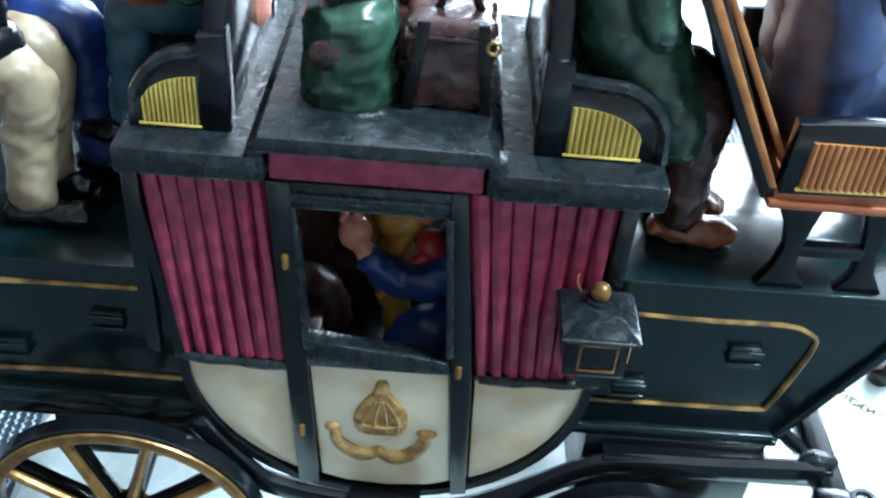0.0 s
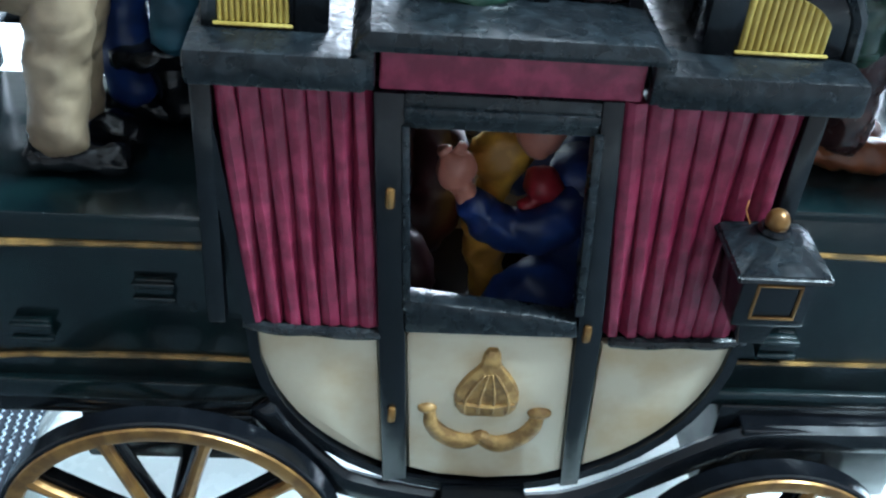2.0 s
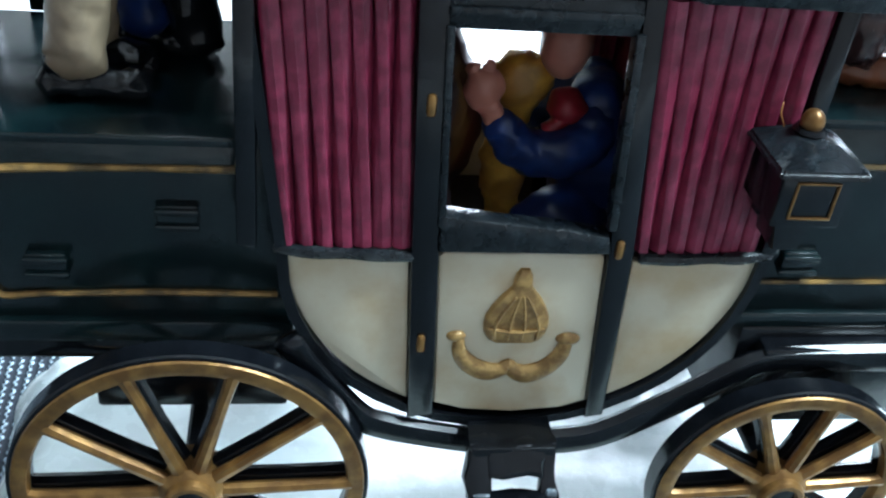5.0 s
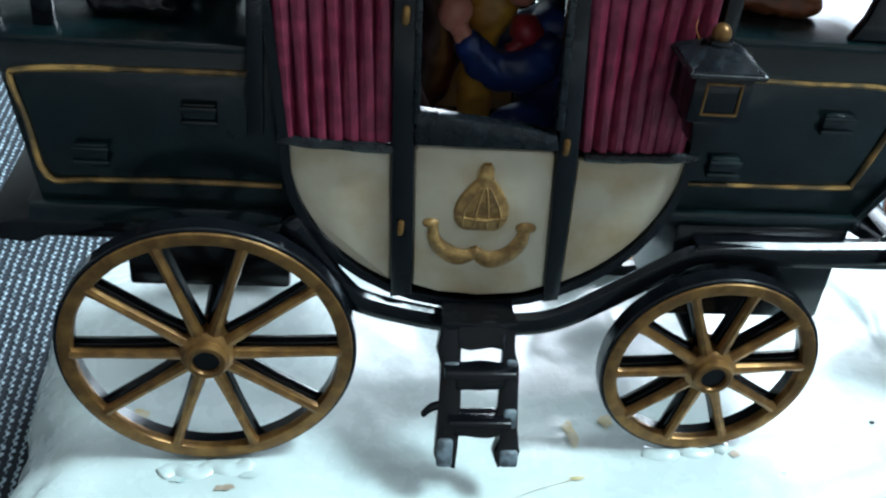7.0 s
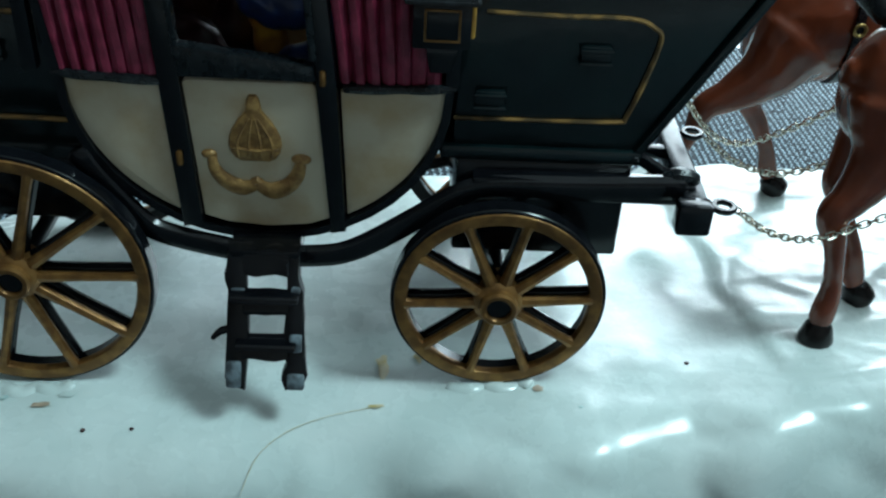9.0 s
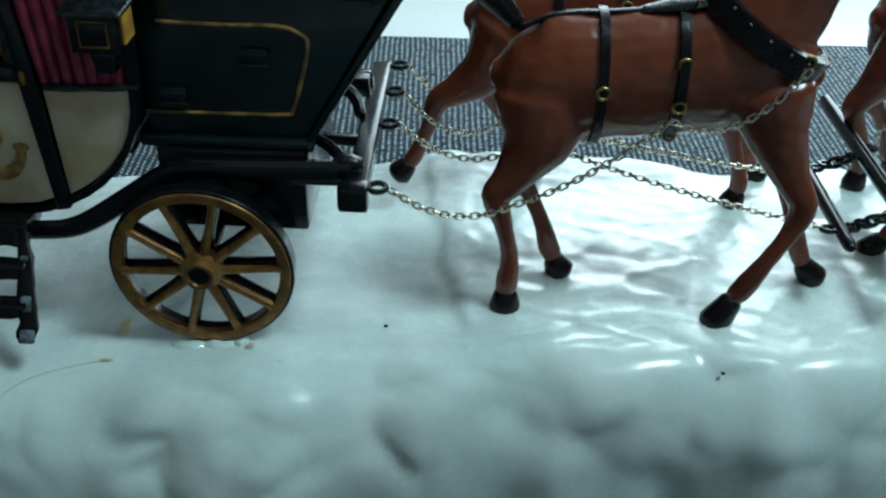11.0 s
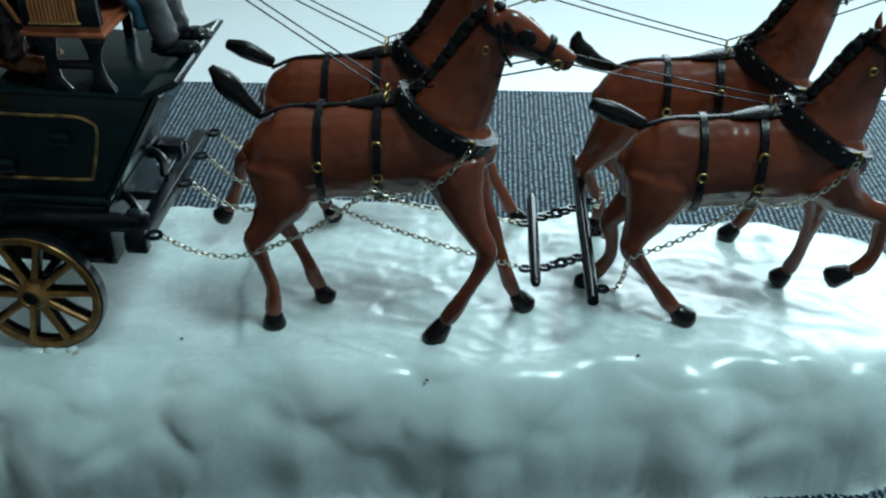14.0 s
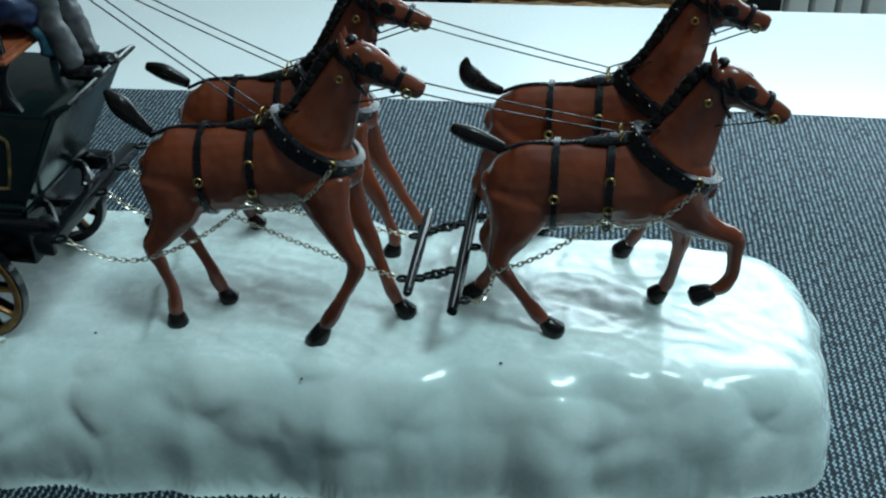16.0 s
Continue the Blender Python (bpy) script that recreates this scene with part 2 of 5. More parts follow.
def torus(m, big, small, bm=None, n=24, k=8, wide=1.0):
    """A ring in the xz plane of the pose m; wide stretches the section along the ring's axis."""
    b = bm or bmesh.new()
    rows = []
    for i in range(n):
        a = i * math.tau / n
        rows.append([b.verts.new(m @ Vector(((big + small * math.cos(t)) * math.cos(a), small * wide * math.sin(t), (big + small * math.cos(t)) * math.sin(a)))) for t in (j * math.tau / k for j in range(k))])
    for i in range(n):
        for j in range(k):
            b.faces.new((rows[i - 1][j - 1], rows[i][j - 1], rows[i][j], rows[i - 1][j]))
    return b


def lathe(profile, c, n=40, bm=None):
    """Turns (radius, y) rows round the y axis through c."""
    b = bm or bmesh.new()
    rows = [[b.verts.new((c[0] + r * math.cos(k * math.tau / n), c[1] + y, c[2] + r * math.sin(k * math.tau / n))) for k in range(n)] for r, y in profile]
    for r0, r1 in zip(rows, rows[1:]):
        for k in range(n):
            b.faces.new((r0[k - 1], r0[k], r1[k], r1[k - 1]))
    return b


def band(points, width_way, width, thick, bm=None, closed=True):
    """A strap through points, lying across width_way, thick outwards from the points' middle."""
    b = bm or bmesh.new()
    mid = sum((Vector(p) for p in points), Vector()) / len(points)
    w = Vector(width_way).normalized() * width / 2
    rows = []
    for p in points:
        p = Vector(p)
        out = p - mid
        out -= w.normalized() * out.dot(w.normalized())
        out = out.normalized() * thick
        rows.append([b.verts.new(p - w), b.verts.new(p - w * 0.9 + out), b.verts.new(p + w * 0.9 + out), b.verts.new(p + w)])
    n = len(rows)
    for i in range(0 if closed else 1, n):
        for j in range(4):
            b.faces.new((rows[i - 1][j - 1], rows[i][j - 1], rows[i][j], rows[i - 1][j]))
    return b


# ---- the room ----
def structure(name, bm, mat, label, category, smooth=30):
    return tagged(finish(bm, name, mat, None, smooth), label, category, kind="structure")


structure("floor", box(-2200, 2900, -2300, 1750, -790, -750, 0), FLOOR, "brown wooden floor below the table", "floor")
structure("ceiling", box(-2200, 2900, -2300, 1750, 1750, 1790, 0), WALL, "plain white ceiling", "ceiling")
# these three walls stay out of view; their grey holds down the bounce
structure("wall_south", box(-2200, 2900, -2400, -2300, -750, 1750, 0), DIMWALL, "plain unseen wall, grey-beige to cut bounced light", "wall")
structure("wall_west", box(-2300, -2200, -2300, 1650, -750, 1750, 0), DIMWALL, "plain unseen wall, grey-beige to cut bounced light", "wall")
structure("wall_east", box(2900, 3000, -2300, 1650, -750, 1750, 0), DIMWALL, "plain unseen wall, grey-beige to cut bounced light", "wall")
wall = box(-2200, 150, 1650, 1750, -750, 1750, 0)
box(2150, 2900, 1650, 1750, -750, 1750, 0, wall)
box(150, 2150, 1650, 1750, -750, 150, 0, wall)
box(150, 2150, 1650, 1750, 1720, 1750, 0, wall)
structure("wall_north", wall, WALL, "white painted wall with a wide window", "wall")
win = thing("window_1", "wide bright window with a white frame", "window", kind="structure")
wf = box(150, 2150, 1670, 1720, 150, 190, 2)
box(150, 2150, 1670, 1720, 1680, 1720, 2, wf)
for x in (150, 1130, 2110):
    box(x, x + 40, 1672, 1718, 190, 1680, 2, wf)
part("window_frame", wf, WHITE, win)

panel = thing("ceiling_light", "square white ceiling light", "ceiling light")
part("frame", box(760, 1200, -300, 140, 1710, 1750, 4), WHITE, panel)

# ---- table, cloth, things beyond the table ----
table = thing("table", "white lacquered table with a square edge", "table")
part("tabletop", box(-1000, 1500, -450, 700, -30, -2.5, 2), WHITE, table)
for x in (-950, 1450):
    for y in (-400, 650):
        part("leg", box(x - 30, x + 30, y - 30, y + 30, -750, -30, 2), WHITE, table)


def runner():
    """A ribbed cloth: fine ridges run away from the viewer."""
    xs = np.arange(-420, 760, 1.05)
    ys = np.array([-330, -329, -100, 60, 150, 250, 350, 499, 500.0])
    verts, faces = [], []
    for y in ys:
        for x in xs:
            verts.append((x * MM, (y + 1.2 * math.sin(x / 47)) * MM, (-0.15 + 0.28 * math.sin(x * math.tau / 3.1) + (-2.2 if y in (-330, 500) else 0)) * MM))
    n = len(xs)
    for j in range(len(ys) - 1):
        for i in range(n - 1):
            faces.append((j * n + i, j * n + i + 1, (j + 1) * n + i + 1, (j + 1) * n + i))
    mesh = bpy.data.meshes.new("table_runner")
    mesh.from_pydata(verts, [], faces)
    mesh.materials.append(CLOTH)
    mesh.shade_smooth()
    return tagged(new("table_runner", mesh), "navy and pale grey ribbed woven cloth lying on the table", "table runner")


runner()


def wicker_chair():
    chair = thing("wicker_chair", "tan wicker chair with a dark frame beyond the table", "chair")
    seat = box(150, 500, 1080, 1500, -330, -300, 6)
    part("seat", seat, WICKER, chair)
    for x in (110, 500):
        for y in (1090, 1470):
            part("leg", box(x, x + 45, y, y + 40, -750, -100 if y > 1200 else -60, 4), BLACK, chair)
    for i in range(9):
        rows = [(150 + k * 25, 1095 + 5 * (-1) ** (k + i), -285 + i * 24, 10) for k in range(15)]
        part("cane", tube(rows, 6, 2), WICKER, chair)


wicker_chair()


def radiator():
    r = thing("radiator", "white ribbed radiator panel beyond the table", "radiator")
    for i in range(14):
        part("column", box(590 + i * 42, 625 + i * 42, 1500, 1560, -720, -120, 8), WHITE, r)
    part("rail", box(585, 1180, 1515, 1545, -750, -690, 4), WHITE, r)


radiator()
side = thing("dark_cabinet", "dark brown wooden cabinet beyond the table", "cabinet")
part("body", box(-900, 60, 1300, 1700, -740, -160, 6), BROWN, side)
part("plinth", box(-890, 50, 1310, 1690, -750, -738, 1), BLACK, side)


# ---- the snow base ----
def snow_height(x, y):
    """Top of the white base at a place, and how far inside its outline that place lies."""
    cx, cy = 142, 193
    wob = 6 * noise.noise(Vector((x / 40, y / 40, 3.1))) + 3 * noise.noise(Vector((x / 19, y / 19, 7.7)))
    front = 110 + max(0, (x - 60) / 320) ** 2 * 26 + max(0, (x - 366) / 50) ** 2 * 3 + max(0, (-40 - x) / 90) ** 2 * 12
    back = 268 + 6 * math.sin(x / 60) - max(0, (x - 330) / 90) ** 2 * 20
    left, right = -126, 424
    d = []
    for a in (y - front, back - y, x - left, right - x):
        d.append(max(a, -20) / 34)
    k = 3.6
    soft = -math.log(sum(math.exp(-k * v) for v in d)) / k * 34 + wob
    top = np.interp(x, [-140, -70, 50, 100, 150, 260, 345, 420], [44, 45, 50.5, 54, 59.5, 60, 58.5, 50])
    u = min(max(soft / 25, 0), 1)
    z = top * (1 - (1 - u) ** 2.3) ** 0.52
    edge = 1 - min(max((soft - 14) / 26, 0), 1)
    z -= (1 - edge) * min(max((x - 100) / 60, 0), 1) * (2.2 * max(0, 0.16 - abs(noise.noise(Vector((x / 30, y / 14, 4.0))))) + 1.8 * max(0, 0.14 - abs(noise.noise(Vector((x / 13, y / 22, 1.0))))))
    z += 1.3 * min(max((x - 121 + 0.12 * (y - 170) - 4 * noise.noise(Vector((x / 14, y / 14, 5.0)))) / 3, 0), 1) * min(max((y - 143) / 3, 0), 1) * min(max((150 - x) / 25, 0), 1)
    crinkle = (1 - edge) * min(max((x - 112) / 20, 0.12), 1)
    def ridge(p, q, w):
        return max(0, 1 - abs(noise.noise(Vector((p, q, w)))) * 7) ** 2
    z += crinkle * (0.6 * ridge(x / 34 + y / 60, y / 17, 6.0) + 0.35 * ridge(x / 18, y / 14 - x / 40, 3.0))
    z += (1 - edge) * (1.0 * noise.noise(Vector((x / 26, y / 20, 9.0))) + 0.2 * noise.noise(Vector((x / 9, y / 7, 2.0))))
    return z, soft


def snow_base():
    """The base as a fine sheet, its flanks swollen into pillows along their own normals."""
    xs = np.r_[np.arange(-160, -110, 0.9), np.arange(-110, 385, 1.5), np.arange(385, 448, 0.8)]
    ys = np.r_[np.arange(86, 150, 0.7), np.arange(150, 240, 1.5), np.arange(240, 304, 1.1)]
    grid = np.array([[snow_height(x, y) for x in xs] for y in ys])
    z, d = np.maximum(grid[..., 0], 0), grid[..., 1]
    zy, zx = np.gradient(z, ys, xs)
    ids, verts, faces = {}, [], []
    for j, y in enumerate(ys):
        for i, x in enumerate(xs):
            if d[j, i] < -1.6:
                continue
            n = Vector((-zx[j, i], -zy[j, i], 1)).normalized()
            p = Vector((x, y, z[j, i]))
            side = min(max((36 - d[j, i]) / 26, 0), 1)
            side = side * side * (3 - 2 * side)
            bent = p + 9 * noise.noise_vector(p / 26)
            cell = noise.voronoi(Vector((bent.x / 40, bent.y / 38, bent.z / 28)))[0]
            fine = noise.voronoi(Vector((bent.x / 19 + 9, bent.y / 24, bent.z / 15)))[0]
            calm = min(max(0.65 + 0.9 * noise.noise(Vector((p.x / 70, p.y / 60, 8.0))), 0.15), 1.2)
            rift = math.exp(-((cell[1] - cell[0]) / 0.17) ** 2) * min(max(0.1 + 1.8 * noise.noise(p / 24), 0), 1)
            swell = side * (-1.5 * rift + calm * (8.0 * (0.50 - cell[0]) + 1.3 * (0.5 - fine[0])) + 2.0 * noise.noise(p / 36))
            p += n * swell
            p.z = max(p.z, -0.4) if d[j, i] > 0 else -0.5
            ids[i, j] = len(verts)
            verts.append(p * MM)
    for (i, j), a in ids.items():
        q = (a, ids.get((i + 1, j)), ids.get((i + 1, j + 1)), ids.get((i, j + 1)))
        if None not in q:
            faces.append(q)
    mesh = bpy.data.meshes.new("snow_base")
    mesh.from_pydata(verts, [], faces)
    mesh.materials.append(SNOW)
    mesh.shade_smooth()
    ob = tagged(new("snow_base", mesh), "glossy white lumpy snow base of moulded resin lying on the cloth", "snow base")
    soft = ob.modifiers.new("soft", "SMOOTH")
    soft.factor, soft.iterations = 0.5, 2
    return ob


snow_base()

def pleated_sheet(x0, x1, top, z0, y, ribs, out):
    """A ribbed cushion side in one piece; top(u) is its upper edge, out -1 where it faces -y."""
    b = bmesh.new()
    rows, n = [], ribs * 6
    for i in range(n + 1):
        u = i / n
        x, d = x0 + (x1 - x0) * u, 0.5 * abs(math.sin(math.pi * ribs * u)) ** 0.6
        rows.append([b.verts.new((x, y - out * 0.8, z0)), b.verts.new((x, y + out * d, z0)), b.verts.new((x, y + out * d, top(u))), b.verts.new((x, y - out * 0.8, top(u)))])
    for r0, r1 in zip(rows, rows[1:]):
        for k in range(4):
            b.faces.new((r0[k - 1], r0[k], r1[k], r1[k - 1]))
    b.faces.new(rows[0]), b.faces.new(rows[-1][::-1])
    return b


# ---- the coach ----
coach = thing("stagecoach", "black, maroon and cream model stagecoach with gold trim on snow", "model coach")
XC, NEAR, FAR = -9.5, 159.0, 221.0


def mirrored(y):
    return NEAR + FAR - y


def outline(half_top, half_belt, low, n=20, z_top=178, z_belt=130):
    """The cabin's side, from the top left round the belly to the top right."""
    pts = [(XC - half_top - 3.2, z_top)]
    for k in range(n + 1):
        a = math.pi * k / n
        pts.append((XC - half_belt * math.cos(a), z_belt - (z_belt - low) * math.sin(a) ** 0.95))
    return pts + [(XC + half_top - 2.2, z_top)]


def cabin():
    outer, inner = outline(48, 45.0, 88.0), outline(46, 43.0, 90.0)
    b = bmesh.new()
    rings = []
    for (xo, zo), (xi, zi) in zip(outer, inner):
        rings.append([b.verts.new(v) for v in ((xo, NEAR - 0.9, zo), (xo, FAR + 0.9, zo), (xi, FAR + 0.9, zi), (xi, NEAR - 0.9, zi))])
    for r0, r1 in zip(rings, rings[1:]):
        for k in range(4):
            b.faces.new((r0[k - 1], r0[k], r1[k], r1[k - 1]))
    b.faces.new(rings[0]), b.faces.new(rings[-1][::-1])
    part("body_shell", b, BLACK, coach)
    part("cabin_floor", box(XC - 40, XC + 40, NEAR + 3, FAR - 3, 108, 111, 0.3), BLACK, coach)
    for s in (-1, 1):
        part("inner_seat", box(XC + s * 29 - 13, XC + s * 29 + 13, NEAR + 4, FAR - 4, 111, 126, 1.5), BROWN, coach, "dark brown padded seat")
    for flip in (False, True):
        def y(v):
            return mirrored(v) if flip else v

        def slab(y0, y1):
            return (y(y0), y(y1)) if not flip else (y(y1), y(y0))
        # pleated maroon blinds either side of the door
        for x0, x1, x2, x3 in ((-57.6, -33.9, -54.2, -31.3), (4.5, 33.4, 9.2, 32.4)):
            g, rows = bmesh.new(), []
            nx, nz = 84, 14
            pleats = 7
            for j in range(nz + 1):
                v = j / nz
                z = 131.0 + 47.2 * v
                row = []
                for i in range(nx + 1):
                    u = i / nx
                    x = (x2 + (x3 - x2) * u) * (1 - v) + (x0 + (x1 - x0) * u) * v
                    w = (u * pleats) % 1
                    fold = 1.9 * abs(math.sin(math.pi * w)) ** 0.45 * (0.88 + 0.12 * math.sin(7 * u + 2 * v))
                    row.append(g.verts.new((x + 0.3 * math.sin(v * 5 + i), y(NEAR + 1.0 - fold), z)))
                rows.append(row)
            for r0, r1 in zip(rows, rows[1:]):
                for i in range(nx):
                    g.faces.new((r0[i], r0[i + 1], r1[i + 1], r1[i]))
            back = bmesh.ops.extrude_face_region(g, geom=g.faces[:])
            bmesh.ops.translate(g, verts=[e for e in back["geom"] if isinstance(e, bmesh.types.BMVert)], vec=(0, -1.8 if flip else 1.8, 0))
            part("pleated_blind", g, MAROON, coach, "maroon pleated blind panel", 60)
        # cream quarter panels under the blinds
        for s in (-1, 1):
            pts = []
            inner, top_in = (19.6, 21.8) if s < 0 else (20.6, 19.2)
            for k in range(17):
                a = math.pi / 2 * k / 16
                x, z = XC + s * 43.2 * math.cos(a), 129.2 - 38.6 * math.sin(a) ** 1.02
                if abs(x - XC) > inner + 0.5:
                    pts.append((x, z))
            edge = 129.2 - 38.6 * math.sin(math.acos(inner / 43.2)) ** 1.02
            pts += [(XC + s * inner, edge), (XC + s * top_in, 128.4)]
            part("lower_panel", prism(pts, *slab(NEAR + 0.2, NEAR + 2.2), 0.5), CREAM, coach, "cream painted curved lower panel")
            part("belt_moulding", tube([(XC + s * 20.4, y(NEAR - 0.4), 129.6, 1.1), (XC + s * 27, y(NEAR - 0.9), 129.9, 1.25), (XC + s * 33, y(NEAR - 0.6), 130.0, 1.05), (XC + s * 39, y(NEAR - 0.9), 130.4, 1.25), (XC + s * 45, y(NEAR), 130.6, 1.0)], 8, 4), WORN, coach)
        # door
        door = part("door", prism([(-33.9, 178.4), (-29.0, 178.4), (-26.3, 131), (-23.9, 92), (-28.9, 91), (-31.3, 131)], *slab(NEAR - 1.6, NEAR + 2.4), 0.7), BLACK, coach, "black framed coach door with an open window")
        part("stile", prism([(0.8, 178.8), (4.4, 178.8), (9.0, 131), (10.9, 91.4), (7.1, 90.6), (4.2, 131)], *slab(NEAR - 1.6, NEAR + 2.4), 0.7), BLACK, door)
        part("top_rail", box(-29.2, 1.2, *slab(NEAR - 1.4, NEAR + 2.2), 172.2, 178.4, 0.7), WORN, door)
        part("inner_bead", box(-29.0, 1.0, *slab(NEAR - 2.2, NEAR - 1.2), 174.4, 176.2, 0.4), WORN, door)
        part("window_sill", prism([(-26.6, 131.4), (4.4, 131.4), (3.6, 135.2), (-4, 136.6), (-16, 137.8), (-26.9, 139.2)], *slab(NEAR - 2.4, NEAR + 2.0), 0.9), WORN, door, "scuffed grey-black window sill")
        for xa, xb, da in ((-29.3, -28.0, 2.2), (0.4, 2.0, 2.6)):
            part("window_bead", prism([(xa, 173), (xb, 173), (xb + da, 136.4), (xa + da, 136.4)], *slab(NEAR - 2.2, NEAR + 1.4), 0.4), WORN, door)
        part("door_panel", prism([(-25.4, 130.2), (3.4, 130.4), (4.3, 129.4), (7.0, 94.4), (2, 92.4), (-8, 91.4), (-18, 92.2), (-23.8, 94), (-26.2, 129.2)], *slab(NEAR - 0.4, NEAR + 2.0), 0.9), CREAM, door, "cream door panel")
        half = [(110.2, 3.4), (111.0, 4.9), (112.6, 5.9), (114.6, 6.2), (116.8, 5.9), (118.8, 5.0), (120.8, 3.8), (122.4, 2.5), (123.4, 1.8), (124.6, 1.7), (126.0, 1.5), (127.2, 0.8)]
        ring = [(-10.2 - w, z) for z, w in half] + [(-10.2 + w, z) for z, w in half[::-1]]
        crest = prism(ring, *slab(NEAR - 1.7, NEAR + 0.4), 0.8)
        part("crest", crest, CREST, door, "raised gold teardrop crest")
        for w in (-3.6, -1.2, 1.2, 3.6):
            part("crest_line", tube([(-10.2 + w * 1.1, y(NEAR - 1.7), 111.6, 0.32), (-10.2 + w * 1.15, y(NEAR - 1.8), 114.8, 0.36), (-10.2 + w * 0.8, y(NEAR - 1.75), 118.2, 0.32), (-10.2 + w * 0.3, y(NEAR - 1.7), 121.4, 0.28)], 6, 3), CREST, door)
        part("crest_line", tube([(-15.4, y(NEAR - 1.7), 114.0, 0.36), (-10.2, y(NEAR - 1.9), 113.4, 0.4), (-5.0, y(NEAR - 1.7), 114.0, 0.36)], 6, 3), CREST, door)
        ribbon = [(-20.6, 110.8, 1.1), (-20.2, 107.6, 1.5), (-18.0, 104.6, 2.0), (-14.4, 102.6, 2.2), (-11.6, 103.2, 1.7), (-10.4, 104.4, 1.4), (-9.2, 103.0, 1.7), (-6.4, 102.0, 2.3), (-2.9, 103.6, 2.1), (-0.6, 106.6, 1.8), (0.2, 109.8, 1.4)]
        rb = tube([(x, y(NEAR - 0.5), z, r, min(r, 1.3)) for x, z, r in ribbon], 10, 4)
        ball((-21.2, y(NEAR - 0.5), 111.4), (1.9, 1.1, 1.2), rb)
        ball((0.4, y(NEAR - 0.5), 110.8), (2.4, 1.2, 1.4), rb)
        part("ribbon", rb, CREST, door, "raised gold scroll ribbon")
        for x, z in ((-30.4, 159.6), (-27.9, 110.6), (5.9, 132.4)):
            part("hinge", box(x - 0.8, x + 0.8, *slab(NEAR - 2.4, NEAR - 1.4), z - 2.0, z + 2.0, 0.7), GOLD, door, "gold hinge")
        # eaves and frieze
        part("frieze", box(-33.0, 6.8, *slab(NEAR - 1.2, NEAR + 1.6), 178.6, 186.2, 0.5), MAROON, coach, "maroon frieze board over the door")
    # roof
    part("roof", box(-61.5, -34.6, NEAR - 3.4, FAR + 3.4, 178.6, 184.6, 1.1, segments=2), WORN, coach, "worn grey-black roof eave")
    part("roof", box(8.6, 40.8, NEAR - 3.4, FAR + 3.4, 178.6, 184.6, 1.1, segments=2), WORN, coach, "worn grey-black roof eave")
    part("roof_board", box(-35, 9, NEAR + 2, FAR - 2, 179, 185, 0.5), BLACK, coach)
    part("roof_centre", prism([(-37.4, 184.2), (-36.4, 187.4), (-34.5, 189), (7, 189), (9, 187.6), (10.4, 184.2), (8.6, 185.4), (-35.4, 185.4)], NEAR - 3.4, FAR + 3.4, 0.9), WORN, coach)
    part("roof_step", prism([(-36.6, 179), (-36.6, 187), (-33.6, 187), (-33.6, 179)], NEAR - 3.0, NEAR + 2, 0.8), WORN, coach)
    part("roof_step", prism([(7.4, 179), (7.4, 187), (10.6, 187), (10.6, 179)], NEAR - 3.0, NEAR + 2, 0.8), WORN, coach)
    for x in (-59.4, 35.0):
        part("corner_post", box(x - 1.7, x + 1.7, NEAR - 1.0, NEAR + 2.5, 131, 178.6, 0.6), BLACK, coach)
        part("corner_post", box(x - 1.7, x + 1.7, FAR - 2.5, FAR + 1.0, 131, 178.6, 0.6), BLACK, coach)


cabin()


